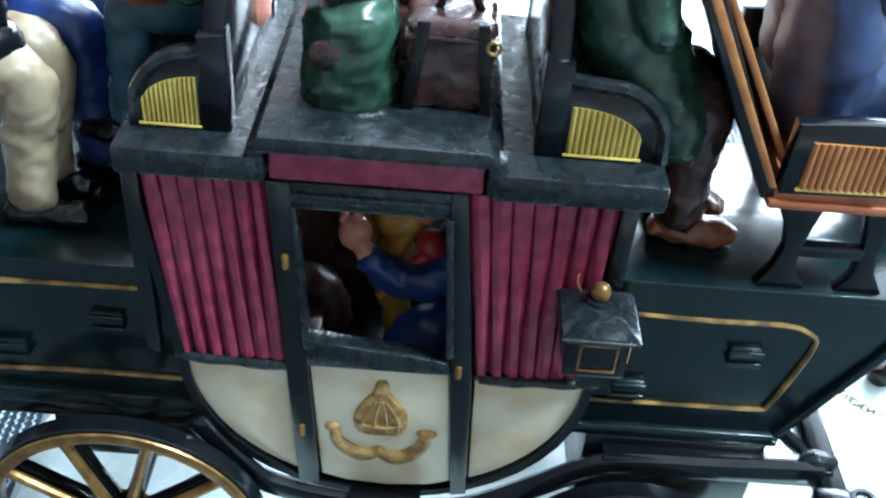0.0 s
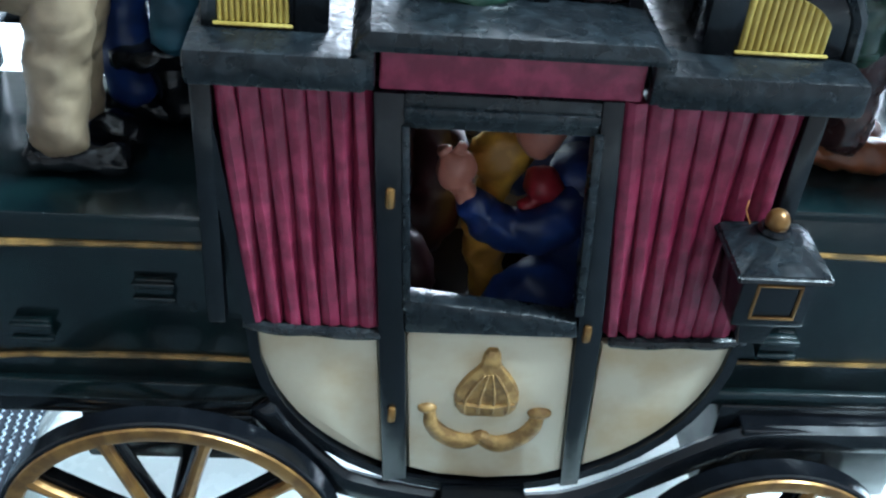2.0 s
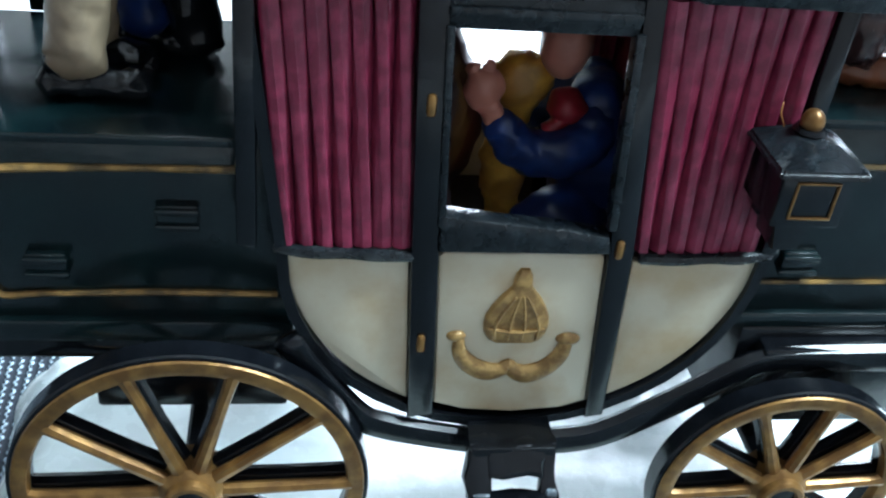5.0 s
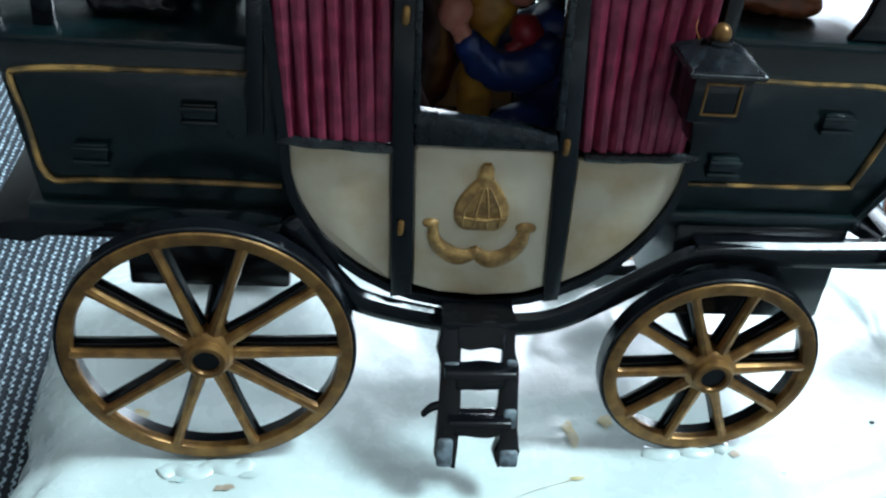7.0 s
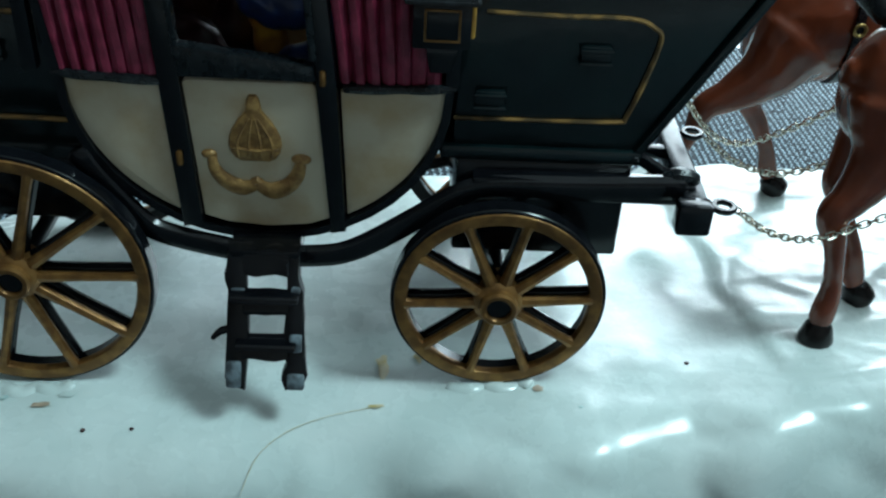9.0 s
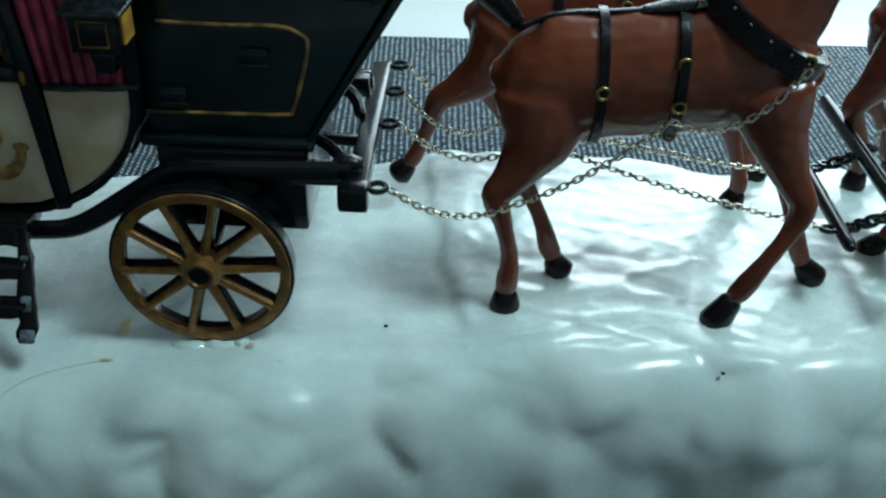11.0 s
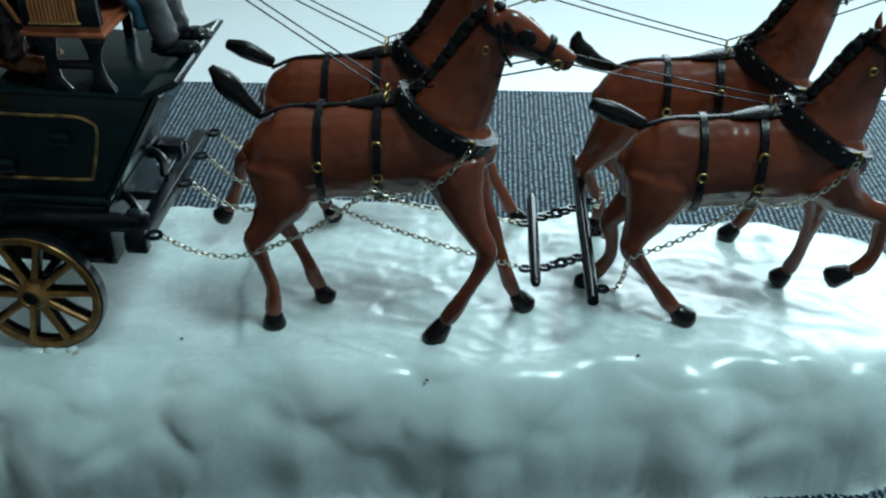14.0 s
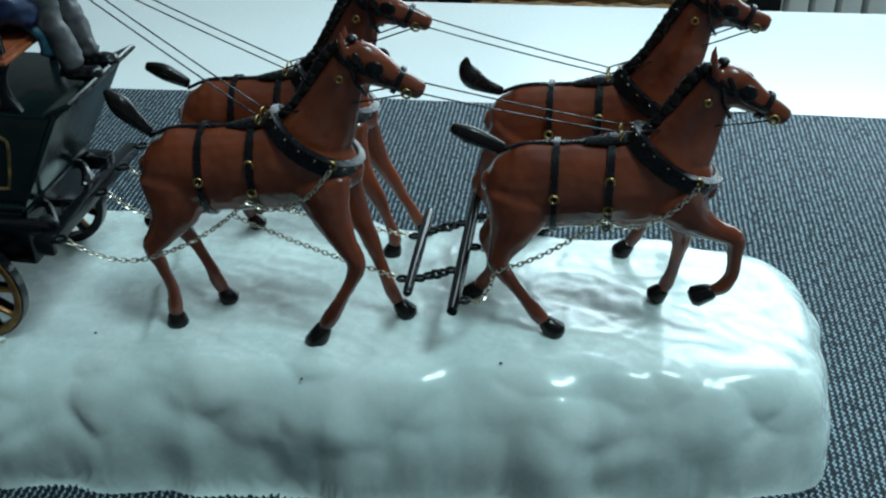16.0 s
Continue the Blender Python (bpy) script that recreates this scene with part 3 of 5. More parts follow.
def roof_seat(xa, xb, s):
    """A bench on the roof: xa the open end of its arm, xb its backrest. s: -1 looks back, 1 looks ahead."""
    bench = part("roof_seat", prism([(xa, 184), (xb, 184), (xb, 190), (xa, 190)], 168, 212, 0.8), WORN, coach, "black roof bench with yellow side cushions")
    for y0, y1 in ((164.0, 168.0), (212.0, 216.0)):
        arch = [(xa - s * 12 * (1 - math.cos(k * math.pi / 20)), 187.5 + 13 * math.sin(k * math.pi / 20)) for k in range(1, 11)]
        part("armrest", prism([(xa, 184), (xa, 187.5)] + arch + [(xb + s * 3, 201), (xb + s * 3, 184)], y0, y1, 0.9), BLACK, bench)
        rim_y = y0 + 0.7 if y0 < 190 else y1 - 0.7
        part("armrest_rim", tube([(xa - s * 0.9, rim_y, 184.4, 1.5)] + [(x - s * 0.7, rim_y, z - 1.0, 1.5) for x, z in arch[1:]] + [(xb + s * 4.6, rim_y, 200.2, 1.5)], 8, 2), WORN, bench)
        lo, hi = sorted((xa - s * (2.2 if s < 0 else 5.4), xb + s * 5.6))
        def top(u):
            w = u if s > 0 else 1 - u
            return 188.3 + 7.0 * math.sqrt(max(0.0, 1 - 0.97 * w * w))
        g = pleated_sheet(lo, hi, top, 185.6, y0 if y0 < 190 else y1, 12, -1 if y0 < 190 else 1)
        part("side_cushion", g, YELLOW, bench, "yellow ribbed cushion side")
        yy = y0 - 0.5 if y0 < 190 else y1 + 0.5
        part("cushion_edge", tube([(lo - 0.4, yy, 185.2, 0.35), (hi + 0.4, yy, 185.2, 0.35)], 6, 1), YELLOW, bench)
    rise = [(165, 184), (165, 203), (168.5, 211), (174, 217.5), (182, 222), (190, 223.5), (198, 222), (206, 217.5), (211.5, 211), (215, 203), (215, 184)]
    x0, x1 = sorted((xb, xb + s * 4.2))
    part("backrest", prism(rise, x0, x1, 0.9, axis="x"), BLACK, bench, "black wooden backrest with a curved top")
    for y0, y1 in ((163.2, 168.4), (211.6, 216.8)):
        part("backrest_post", prism([(xb - s * 0.3, 184), (xb + s * 5, 184), (xb + s * 5, 203.6), (xb - s * 0.3, 204.4)], y0, y1, 0.8), BLACK, bench)


roof_seat(-59.4, -41.0, -1)
roof_seat(40.6, 16.0, 1)


def boots():
    """The long boxes before and behind the cabin."""
    rear = part("rear_boot", prism([(-112.5, 146), (-106.5, 108), (-52, 108), (-52, 146)], 167.3, 215.7, 0.9), GREEN, coach, "dark green rear boot with gold lines")
    part("deck", prism([(-114, 145.4), (-114, 147.4), (-54, 147.4), (-54, 145.4)], 166.4, 216.6, 0.5), GREEN, rear)
    part("bottom_moulding", box(-109.5, -51, 165.6, 217.4, 103.4, 108.6, 0.9), GREEN, rear)
    part("under_rail", prism([(-119, 98.4), (-119, 102.6), (-112, 104.6), (-51, 104.6), (-51, 99.4), (-106, 99.4), (-110, 97.4)], 165.8, 217.2, 0.8), BLACK, rear)
    part("axle_block", box(-89, -52, 166, 212, 86.5, 99.8, 1), BLACK, rear)
    y = 167.0
    line = [(-60.5, y, 141.0, 0.75), (-80, y, 140.8, 0.6), (-98, y, 140.3, 0.8), (-107.4, y, 139.4, 0.7), (-109.2, y, 137.4, 0.7), (-107.2, y, 128, 0.6), (-104.6, y, 114.6, 0.7), (-96, y, 114, 0.6), (-75, y, 114.5, 0.7), (-54.5, y, 114.2, 0.6)]
    part("gold_line", tube(line, 6, 4), GOLDEN, rear, "hand-painted gold line")
    for x, z in ((-71.6, 131.4), (-94.6, 120.8)):
        latch(x, z, y, rear)
    front = part("front_boot", prism([(36, 155.5), (36, 113.4), (79, 113.4), (103, 155.5)], 163.5, 218.5, 0.9), GREEN, coach, "dark green front boot with gold lines")
    part("deck", prism([(35, 155), (35, 157), (102, 157), (101, 155)], 162.6, 219.4, 0.5), GREEN, front)
    part("bottom_moulding", box(33, 81.6, 162, 220, 110.6, 114.4, 0.8), GREEN, front)
    y = 163.2
    line = [(42, y, 147.6, 0.5), (58, y, 147.2, 0.6), (74, y, 147.4, 0.6), (79.6, y, 145.4, 0.6), (81.4, y, 142.6, 0.6), (79.4, y, 133, 0.7), (76.4, y, 123.4, 0.6), (74, y, 121.8, 0.6), (56, y, 121.4, 0.5), (36, y, 121.2, 0.5)]
    part("gold_line", tube(line, 6, 4), GOLDEN, front, "hand-painted gold line")
    latch(67.2, 138.2, y, front)
    latch(44.0, 126.2, y, front)
    # slanting front board and footboard
    board = prism([(78.6, 112.8), (80.8, 112.2), (106.6, 156), (105, 158)], 162.2, 219.8, 0.7)
    part("front_board", board, GREEN, front)
    part("board_edge", tube([(80, 161.8, 112.6, 0.9), (80, 220.2, 112.6, 0.9)], 6, 1), WORN, front, "worn pale edge")
    foot = prism([(97, 155.6), (98.4, 153.6), (112.6, 160), (113.8, 161.6), (112.4, 163)], 163, 220, 0.8)
    part("footboard", foot, GREEN, front, "dark green sloping footboard")
    part("board_edge", tube([(113.4, 163.4, 161.8, 0.8), (113.4, 219.6, 161.8, 0.8)], 6, 1), WORN, front, "worn pale edge")


def latch(x, z, y, parent):
    b = box(x - 3.6, x + 3.6, y - 1.3, y + 0.6, z - 2.8, z + 2.8, 0.8)
    box(x - 3.9, x + 3.9, y - 2.0, y - 0.8, z + 0.9, z + 2.3, 0.5, b)
    box(x - 3.9, x + 3.9, y - 2.0, y - 0.8, z - 2.3, z - 0.9, 0.5, b)
    part("latch", b, GREEN, parent, "dark painted latch plate")


boots()


def chassis():
    for y in (159.0, 217.0):
        pts = [(-52, y, 110), (-48.6, y, 104), (-40, y, 92.2), (-34, y, 88.2), (-21, y, 84.8), (-8, y, 82.8), (5, y, 83.2), (12, y, 85), (19, y, 89), (27, y, 94.6), (36, y, 101), (42, y, 104.4), (50, y, 105.4), (68, y, 105.8), (92, y, 107)]
        part("curved_perch", tube([(*p, 3.3, 2.2) for p in pts], 8, 4, up=(0, 1, 0)), BLACK, coach, "black curved underframe rail")
    part("front_block", box(37, 79, 162, 216, 84.5, 111, 1), BLACK, coach)
    part("side_plank", box(41, 95, 157.6, 163.4, 102.6, 108.4, 0.8), BLACK, coach)
    part("turntable", prism([(38, 104), (80, 104), (80, 111), (38, 111)], 163, 217, 1), BLACK, coach)
    for x, z, y0, y1 in ((-70, 78.9, 153.5, 226.5), (49.2, 77.4, 152, 228)):
        part("axle", tube([(x, y0, z, 2.2), (x, y1, z, 2.2)], 10, 1, up=(0, 0, 1)), BLACK, coach)
    part("axle_stay", box(-74, -66, 178, 202, 79, 92, 0.8), BLACK, coach)
    part("axle_stay", box(45, 53, 178, 202, 78, 92, 0.8), BLACK, coach)
    for y, w, top in ((181, 1.6, 106.6), (216, 4.0, 110)):
        part("splinter_arm", box(76, 92, y - w, y + w, 103.4, top, 0.6), BLACK, coach)
    for arc in ([(79, 206, 110, 1.8), (84, 204, 111, 2.0), (89, 199, 110, 2.0), (91.5, 192, 107.6, 1.8)], [(79, 178, 107, 1.6), (84, 174, 106.6, 1.8), (89, 168, 105.6, 1.8), (92, 164, 105, 1.5)]):
        part("curved_stay", tube(arc, 8, 4), BLACK, coach)
    part("bar_bolt", tube([(88, 160.4, 108.8, 1.8), (91, 160.4, 109.6, 2.4), (95, 160.4, 108.8, 1.8)], 10, 3), WORN, coach, "worn bolt head on the bar")
    bar = part("splinter_bar", box(91.4, 97.4, 149.6, 233, 101, 107.2, 0.9), BLACK, coach, "worn black splinter bar")
    part("end_bolt", box(89.4, 97.8, 149.2, 154.6, 99.4, 107.6, 1.0), BLACK, bar)
    for y in (152, 189, 211, 231):
        part("eye_bolt", torus(pose(100.4, y, 106.5, 90, 0, 0), 2.4, 0.85, n=16, k=6), BLACK, bar)
    # folding step: a cast frame that slopes out and down from the underframe
    def slope(bm):
        for v in bm.verts:
            v.co.y += (v.co.z - 84) * 0.5
        return bm

    def ragged(bm, d=0.5):
        bmesh.ops.subdivide_edges(bm, edges=[e for e in bm.edges if e.calc_length() > 3], cuts=3, use_grid_fill=True)
        for v in bm.verts:
            v.co += d * noise.noise_vector(v.co * 0.45)
        return slope(bm)
    step = part("step_ladder", ragged(prism([(-17.2, 90), (-17.8, 82.6), (-17.0, 80.4), (-17.4, 60.6), (-16.6, 58.6), (-12.4, 58.2), (-11.8, 67.6), (-12.4, 82), (-12.6, 90)], 148, 151.4, 0.7)), BLACK, coach, "chipped black folding step")
    part("side_rail", ragged(prism([(-2.8, 90), (-2.6, 82), (-3.4, 67.4), (-2.6, 64.4), (-3.8, 60.8), (-2.4, 58.4), (1.8, 59.4), (2.6, 61.6), (1.8, 68), (1.4, 80.4), (0.4, 83), (0.2, 90)], 148, 151.4, 0.7)), BLACK, step)
    for z0, z1 in ((84.0, 90), (75.4, 79.6), (65.4, 69.6)):
        part("tread", ragged(box(-13.4, -2.0, 147.4, 151.6, z0, z1, 0.8)), BLACK, step)
    part("tread_pad", slope(box(-16.4, 0.4, 144.6, 149, 79.4, 81.0, 0.5)), BLACK, step)
    part("tread_pad", slope(box(-14.8, 0.0, 145.4, 149, 68.6, 70.0, 0.5)), BLACK, step)
    part("latch_pin", slope(tube([(-20.6, 149, 69.4, 0.6), (-18.6, 149, 71, 0.8), (-16, 149, 71.6, 0.8)], 6, 2)), BLACK, step)
    part("bracket", box(-17.0, 0.2, 150, 162, 85.5, 90, 0.8), BLACK, step)
    for x, z, w, h in ((-15.2, 62.0, 1.9, 3.0), (0.0, 60.8, 2.2, 1.8), (-0.2, 69.4, 1.6, 2.0), (-14.4, 80.4, 1.9, 0.9), (-0.4, 81.2, 1.2, 0.8)):
        part("paint_chip", slope(box(x - w, x + w, 147.2, 148.6, z - h, z + h, 0.7)), CHIP, step, "bare grey metal chip")


chassis()


def wheel(x, y, z, r, s, spokes=10, lead=0.0):
    """s: 1 when the outer face looks to -y, -1 when it looks to +y."""
    w = thing("wheel", "", "")
    w.parent = coach
    w["label"] = "gold painted spoked wheel with a black tyre"
    w.location = (x * MM, y * MM, z * MM)
    part("tyre", lathe([(r - 1.6, -2.9), (r - 0.3, -2.8), (r, -2.4), (r, 1.6), (r - 0.3, 2), (r - 3.4, 2), (r - 3.4, -2.4), (r - 1.6, -2.9)], (0, 0, 0), 64), BLACK, w)
    ri = r - 0.9
    part("rim", lathe([(ri, -3.0), (ri - 0.2, -3.5), (ri - 1.6, -3.7), (ri - 3.0, -3.4), (ri - 3.4, -2.6), (ri - 3.4, -1.4), (ri - 2.8, -1.2)], (0, 0, 0), 64), GOLD, w)
    part("rim_inside", lathe([(ri - 3.2, -1.6), (ri - 3.2, 1.8), (ri - 2.4, 1.9)], (0, 0, 0), 64), BLACK, w)
    part("hub", lathe([(2.9, -5.2), (3.0, -6.3), (3.3, -6.7), (4.3, -6.7), (4.8, -6.2), (4.9, -5.6), (4.9, -4.8), (5.6, -4.4), (6.3, -3.6), (6.4, -2.4), (6.4, 3.0), (0.5, 3.2)], (0, 0, 0), 32), GOLD, w)
    part("hub_cap", lathe([(0.05, -5.7), (2.2, -5.7), (3.05, -5.7)], (0, 0, 0), 24), BLACK, w)
    for k in range(spokes):
        a = lead + k * math.tau / spokes
        d = (math.cos(a), math.sin(a))
        rows = [(d[0] * q, -2.4 - 0.6 * (1 - q / r), d[1] * q, t, 1.3) for q, t in ((5.2, 1.7), (r * 0.45, 1.3), (r * 0.75, 1.2), (r - 5.0, 1.35), (r - 3.4, 1.8))]
        sp = part("spoke", tube(rows, 8, 2, caps=False), GOLD, w)
        rows = [(d[0] * q, 0.6, d[1] * q, t, 1.9) for q, t in ((5.2, 2.1), (r * 0.5, 1.6), (r - 3.2, 1.9))]
        part("spoke_back", tube(rows, 8, 2, caps=False), BLACK, sp)
    if s < 0:
        w.rotation_euler = (0, 0, math.pi)
    return w


wheel(-70, 153.9, 78.9, 33.9, 1, lead=radians(2))
wheel(49.2, 152.8, 77.4, 26.9, 1, lead=radians(4))
wheel(-70, 226.1, 78.9, 33.9, -1, lead=radians(12))
wheel(49.2, 227.2, 77.4, 26.9, -1, lead=radians(20))


def carriage_lamp():
    lamp = part("carriage_lamp", box(25.6, 37.8, 145.6, 158.4, 145.4, 156.6, 0.6), BLACK, coach, "black square carriage lamp with a gold knob")
    b = bmesh.new()
    lo = [b.verts.new(v) for v in ((23.6, 143.6, 155.6), (39.6, 143.6, 155.6), (39.6, 159.4, 155.6), (23.6, 159.4, 155.6))]
    mid = [b.verts.new(v) for v in ((23.9, 144, 156.8), (39.3, 144, 156.8), (39.3, 159, 156.8), (23.9, 159, 156.8))]
    hi = [b.verts.new(v) for v in ((29.4, 150.8, 159.6), (33.8, 150.8, 159.6), (33.8, 155.4, 159.6), (29.4, 155.4, 159.6))]
    for r0, r1 in ((lo, mid), (mid, hi)):
        for k in range(4):
            b.faces.new((r0[k - 1], r0[k], r1[k], r1[k - 1]))
    b.faces.new(lo[::-1]), b.faces.new(hi)
    bmesh.ops.bevel(b, geom=b.edges[:], offset=0.4, segments=2, affect="EDGES")
    part("lamp_roof", b, WORN, lamp)
    part("lamp_base", prism([(28.2, 145.4), (35.6, 145.4), (34.2, 138.5), (29.6, 138.5)], 149, 157, 0.6), BLACK, lamp)
    part("knob", ball((31.4, 153, 161.4), (2.0, 2.0, 2.2)), GOLD, lamp, "gold knob")
    part("knob_collar", torus(pose(31.4, 153, 159.8, 90, 0, 0), 2.0, 0.8, n=16, k=6), BLACK, lamp)
    f = bmesh.new()
    for x0, x1, z0, z1 in ((28.0, 35.6, 147.2, 147.7), (28.0, 35.6, 153.8, 154.3), (28.0, 28.5, 147.7, 153.8), (35.1, 35.6, 147.7, 153.8)):
        box(x0, x1, 145.2, 146.0, z0, z1, 0.2, f)
    part("glass_frame", f, GOLD, lamp, "thin gold frame")
    part("side_glass", prism([(148.6, 147), (156, 147), (156, 154.6), (148.6, 154.6)], 37.6, 38.8, 0.5, axis="x"), SCARF, lamp, "bright yellow painted side glass")
    part("bracket", box(28.6, 36.6, 156, 161, 141, 147, 0.6), BLACK, lamp)


carriage_lamp()
part("straw", tube([(27.2, 156.2, 163, 0.10), (27.0, 155.6, 161.4, 0.14), (27.9, 155.4, 159.6, 0.14), (28.5, 155.4, 158.2, 0.10)], 5, 3), ORANGE, coach, "stray pale straw fibre")


def box_seat():
    """The coachman's seat on its curved stand."""
    seat = part("box_seat", prism([(62.5, 177.6), (90, 177.6), (90, 181), (62.5, 181)], 164, 216, 0.8), RUST, coach, "coachman's seat with orange panels on a black stand")
    for y0, y1 in ((163.4, 167.4), (212.6, 216.6)):
        part("armrest", prism([(63, 180), (90, 181), (89.6, 196.5), (76, 196.6), (63, 195.6)], y0, y1, 0.9), BLACK, seat)
        yy = y0 - 0.2 if y0 < 190 else y1 + 0.2
        g = pleated_sheet(66.4, 82.9, lambda u: 192.2, 182, yy, 12, -1 if y0 < 190 else 1)
        part("side_cushion", g, ORANGE, seat, "orange ribbed cushion side")
        part("cushion_edge", tube([(66, yy, 181.8, 0.5), (83.4, yy, 182.2, 0.5)], 6, 1), YELLOW, seat)
        stand = bmesh.new()
        if y0 > 190:
            box(76, 80, y0 + 0.6, y1 - 0.4, 157, 177.4, 0.5, stand)
        else:
            for side in ([(64, 177.6), (73.6, 177.6), (72.4, 172), (71.6, 166), (72, 161), (75, 157), (64.6, 157), (67, 162), (68, 167), (67, 172)],
                         [(81.5, 177.6), (91, 177.6), (88, 172), (87, 167), (88, 162), (91, 157), (81, 157), (83.4, 161), (83.8, 166), (83, 172)]):
                prism(side, y0 + 0.6, y1 - 0.4, 0.6, stand)
            box(71, 84.6, y0 + 0.6, y1 - 0.4, 165, 168, 0.5, stand)
        part("stand", stand, BLACK, seat)
    rest = part("backrest", prism([(60.5, 178), (64.4, 178), (42.5, 222), (38.4, 221)], 164.4, 215.6, 0.9), BLACK, seat)
    part("panel", prism([(61.3, 181), (62.9, 181), (41.6, 221.2), (39.8, 220.8)], 163.9, 166, 0.3), ORANGE, rest, "orange painted edge panel")
    part("back_panel", prism([(60.0, 182), (61.2, 182.6), (41.6, 219), (40.4, 218)], 167, 213, 0.5), ORANGE, seat, "orange wooden back panel")
    part("inner_panel", prism([(64.8, 182), (66.0, 182.6), (45.6, 219), (44.4, 218)], 167, 213, 0.5), ORANGE, seat)
    part("seat_edge", box(61.6, 91, 163, 217, 176.8, 178.8, 0.7), RUST, seat)


box_seat()


def rear_seat():
    seat = part("rear_seat", box(-124, -98, 171, 221, 171, 175.4, 1), BLACK, coach, "black rear guard's seat")
    for y in (171.4, 217):
        for x in (-113.4, -102.6):
            part("post", box(x - 2.1, x + 2.1, y, y + 3.6, 147, 171.6, 0.6), BLACK, seat)
        part("rung", box(-112, -103.6, y + 0.4, y + 3, 157.4, 160, 0.5), BLACK, seat)


rear_seat()
# ---- horses ----
BODY = [(132.5, 131, 4.5, 4.5), (135.5, 130.5, 12, 9), (142, 129, 17.5, 12.3), (152, 129, 19.6, 13.4), (165, 130.8, 18.4, 13.6), (180, 132.2, 18.6, 13.2), (194, 134, 19.4, 12.4), (207, 133.5, 17, 11.2), (216, 133, 12, 8.6), (220.5, 132.5, 6, 5)]


def body_at(x):
    """Middle height, half height and half width of the horse's barrel at x."""
    xs = [r[0] for r in BODY]
    return [float(np.interp(x, xs, [r[i] for r in BODY])) for i in (1, 2, 3)]


def fused(bm, name, voxel):
    """Melts the shells of bm into one smooth skin."""
    mesh = bpy.data.meshes.new(name)
    bmesh.ops.recalc_face_normals(bm, faces=bm.faces)
    bm.to_mesh(mesh)
    bm.free()
    ob = new(name, mesh)
    m = ob.modifiers.new("skin", "REMESH")
    m.mode, m.voxel_size = "VOXEL", voxel
    s = ob.modifiers.new("soft", "SMOOTH")
    s.factor, s.iterations = 0.5, 14
    done = bpy.data.meshes.new_from_object(ob.evaluated_get(bpy.context.evaluated_depsgraph_get()))
    bpy.data.objects.remove(ob)
    bpy.data.meshes.remove(mesh)
    out = bmesh.new()
    out.from_mesh(done)
    bpy.data.meshes.remove(done)
    return out


def horse(dx, dz, cy, legs, tail, nod=0.0, label="", back=0.0):
    """One plain figurine. legs: rows of (x, y, z, radius) from shoulder or hip to fetlock, then the hoof's toe."""
    b = bmesh.new()
    tube([(x + dx, cy, z + dz, h, w) for x, z, h, w in BODY], 20, 3, b)
    n = nod
    neck = [(199, 138, 16, 10), (207, 149, 14, 8), (213, 161, 11, 6.4), (218, 172, 8.6, 5.4), (221.5, 179.5, 6.6, 4.8)]
    tube([(x + dx - back * max(0, (z - 140) / 40), cy, z + dz - n * max(0, (z - 140) / 40), h, w) for x, z, h, w in neck], 16, 4, b)
    hx = dx - back
    head = [(219, 180.5, 5.5, 4.6), (224.5, 179.6, 7.4, 5.2), (230, 176.6, 7.2, 4.8), (237, 173, 5.2, 3.6), (243, 170, 4.3, 3.2), (247, 168, 3.8, 3.1)]
    tube([(x + hx, cy, z + dz - n * (1 + max(0, x - 222) / 40), h, w) for x, z, h, w in head], 14, 4, b)
    ball((226 + hx, cy, 174.2 + dz - n), (5.2, 4.6, 4.6), b)
    for s in (-1, 1):
        tube([(219.5 + hx, cy + s * 3.0, 184 + dz - n, 1.6, 1.9), (219 + hx, cy + s * 3.6, 188 + dz - n, 1.5, 1.8), (219.6 + hx, cy + s * 3.6, 192.4 + dz - n, 0.3, 0.4)], 8, 3, b)
    hooves = []
    for leg in legs:
        rows = [(x, y, z, r, r * w) for (x, y, z, r), w in zip(leg[:-1], [0.55, 0.66, 0.76] + [0.86] * 9)]
        tube(rows, 12, 4, b)
        hooves.append(leg[-2:])
    skin = fused(b, "scrap", 0.72)
    for v in skin.verts:
        v.co += 0.55 * noise.noise_vector(v.co * 0.085) + 0.16 * noise.noise_vector(v.co * 0.3)
    for f in skin.faces:
        f.material_index = 0
    for (x0, y0, z0, r0), (x1, y1, z1, r1) in hooves:
        tube([(x0 + (x1 - x0) * 0.12, y0, z0 + (z1 - z0) * 0.12, r0 * 1.12), (x0 + (x1 - x0) * 0.6, y1, z0 + (z1 - z0) * 0.6, r1 * 0.96), (x1, y1, z1, r1 * 1.05)], 12, 2, skin, mat=1, wide=0.95)
    # docked tail and clipped mane
    tube([(x, cy, z, r, r * 0.75) for x, z, r in tail], 12, 4, skin, mat=1)
    mane = [(192, 154.5), (199, 161), (204, 168), (208.5, 175), (213, 181.5), (219, 186.4)]
    rows = curve_points(mane, 7)
    lift = [max(0, (z - 140) / 40) for x, z in rows]
    tube([(x + dx - back * q - 0.4 + 0.35 * math.sin(k * 1.9), cy + 0.4 * math.sin(k * 1.3), z + dz - n * q - 0.3, 2.5 + 0.55 * math.sin(k * 1.9), 2.1 + 0.3 * math.sin(k * 2.7)) for k, ((x, z), q) in enumerate(zip(rows, lift))], 12, 3, skin, mat=1)
    for s in (-1, 1):
        ball((229.5 + hx, cy + s * 4.6, 178.2 + dz - n * 1.1), (1.3, 0.8, 1.0), skin, mat=1, u=10, v=8)
        ball((247.4 + hx, cy + s * 2.0, 169 + dz - n * 1.6), (0.8, 0.6, 0.7), skin, mat=1, u=8, v=6)
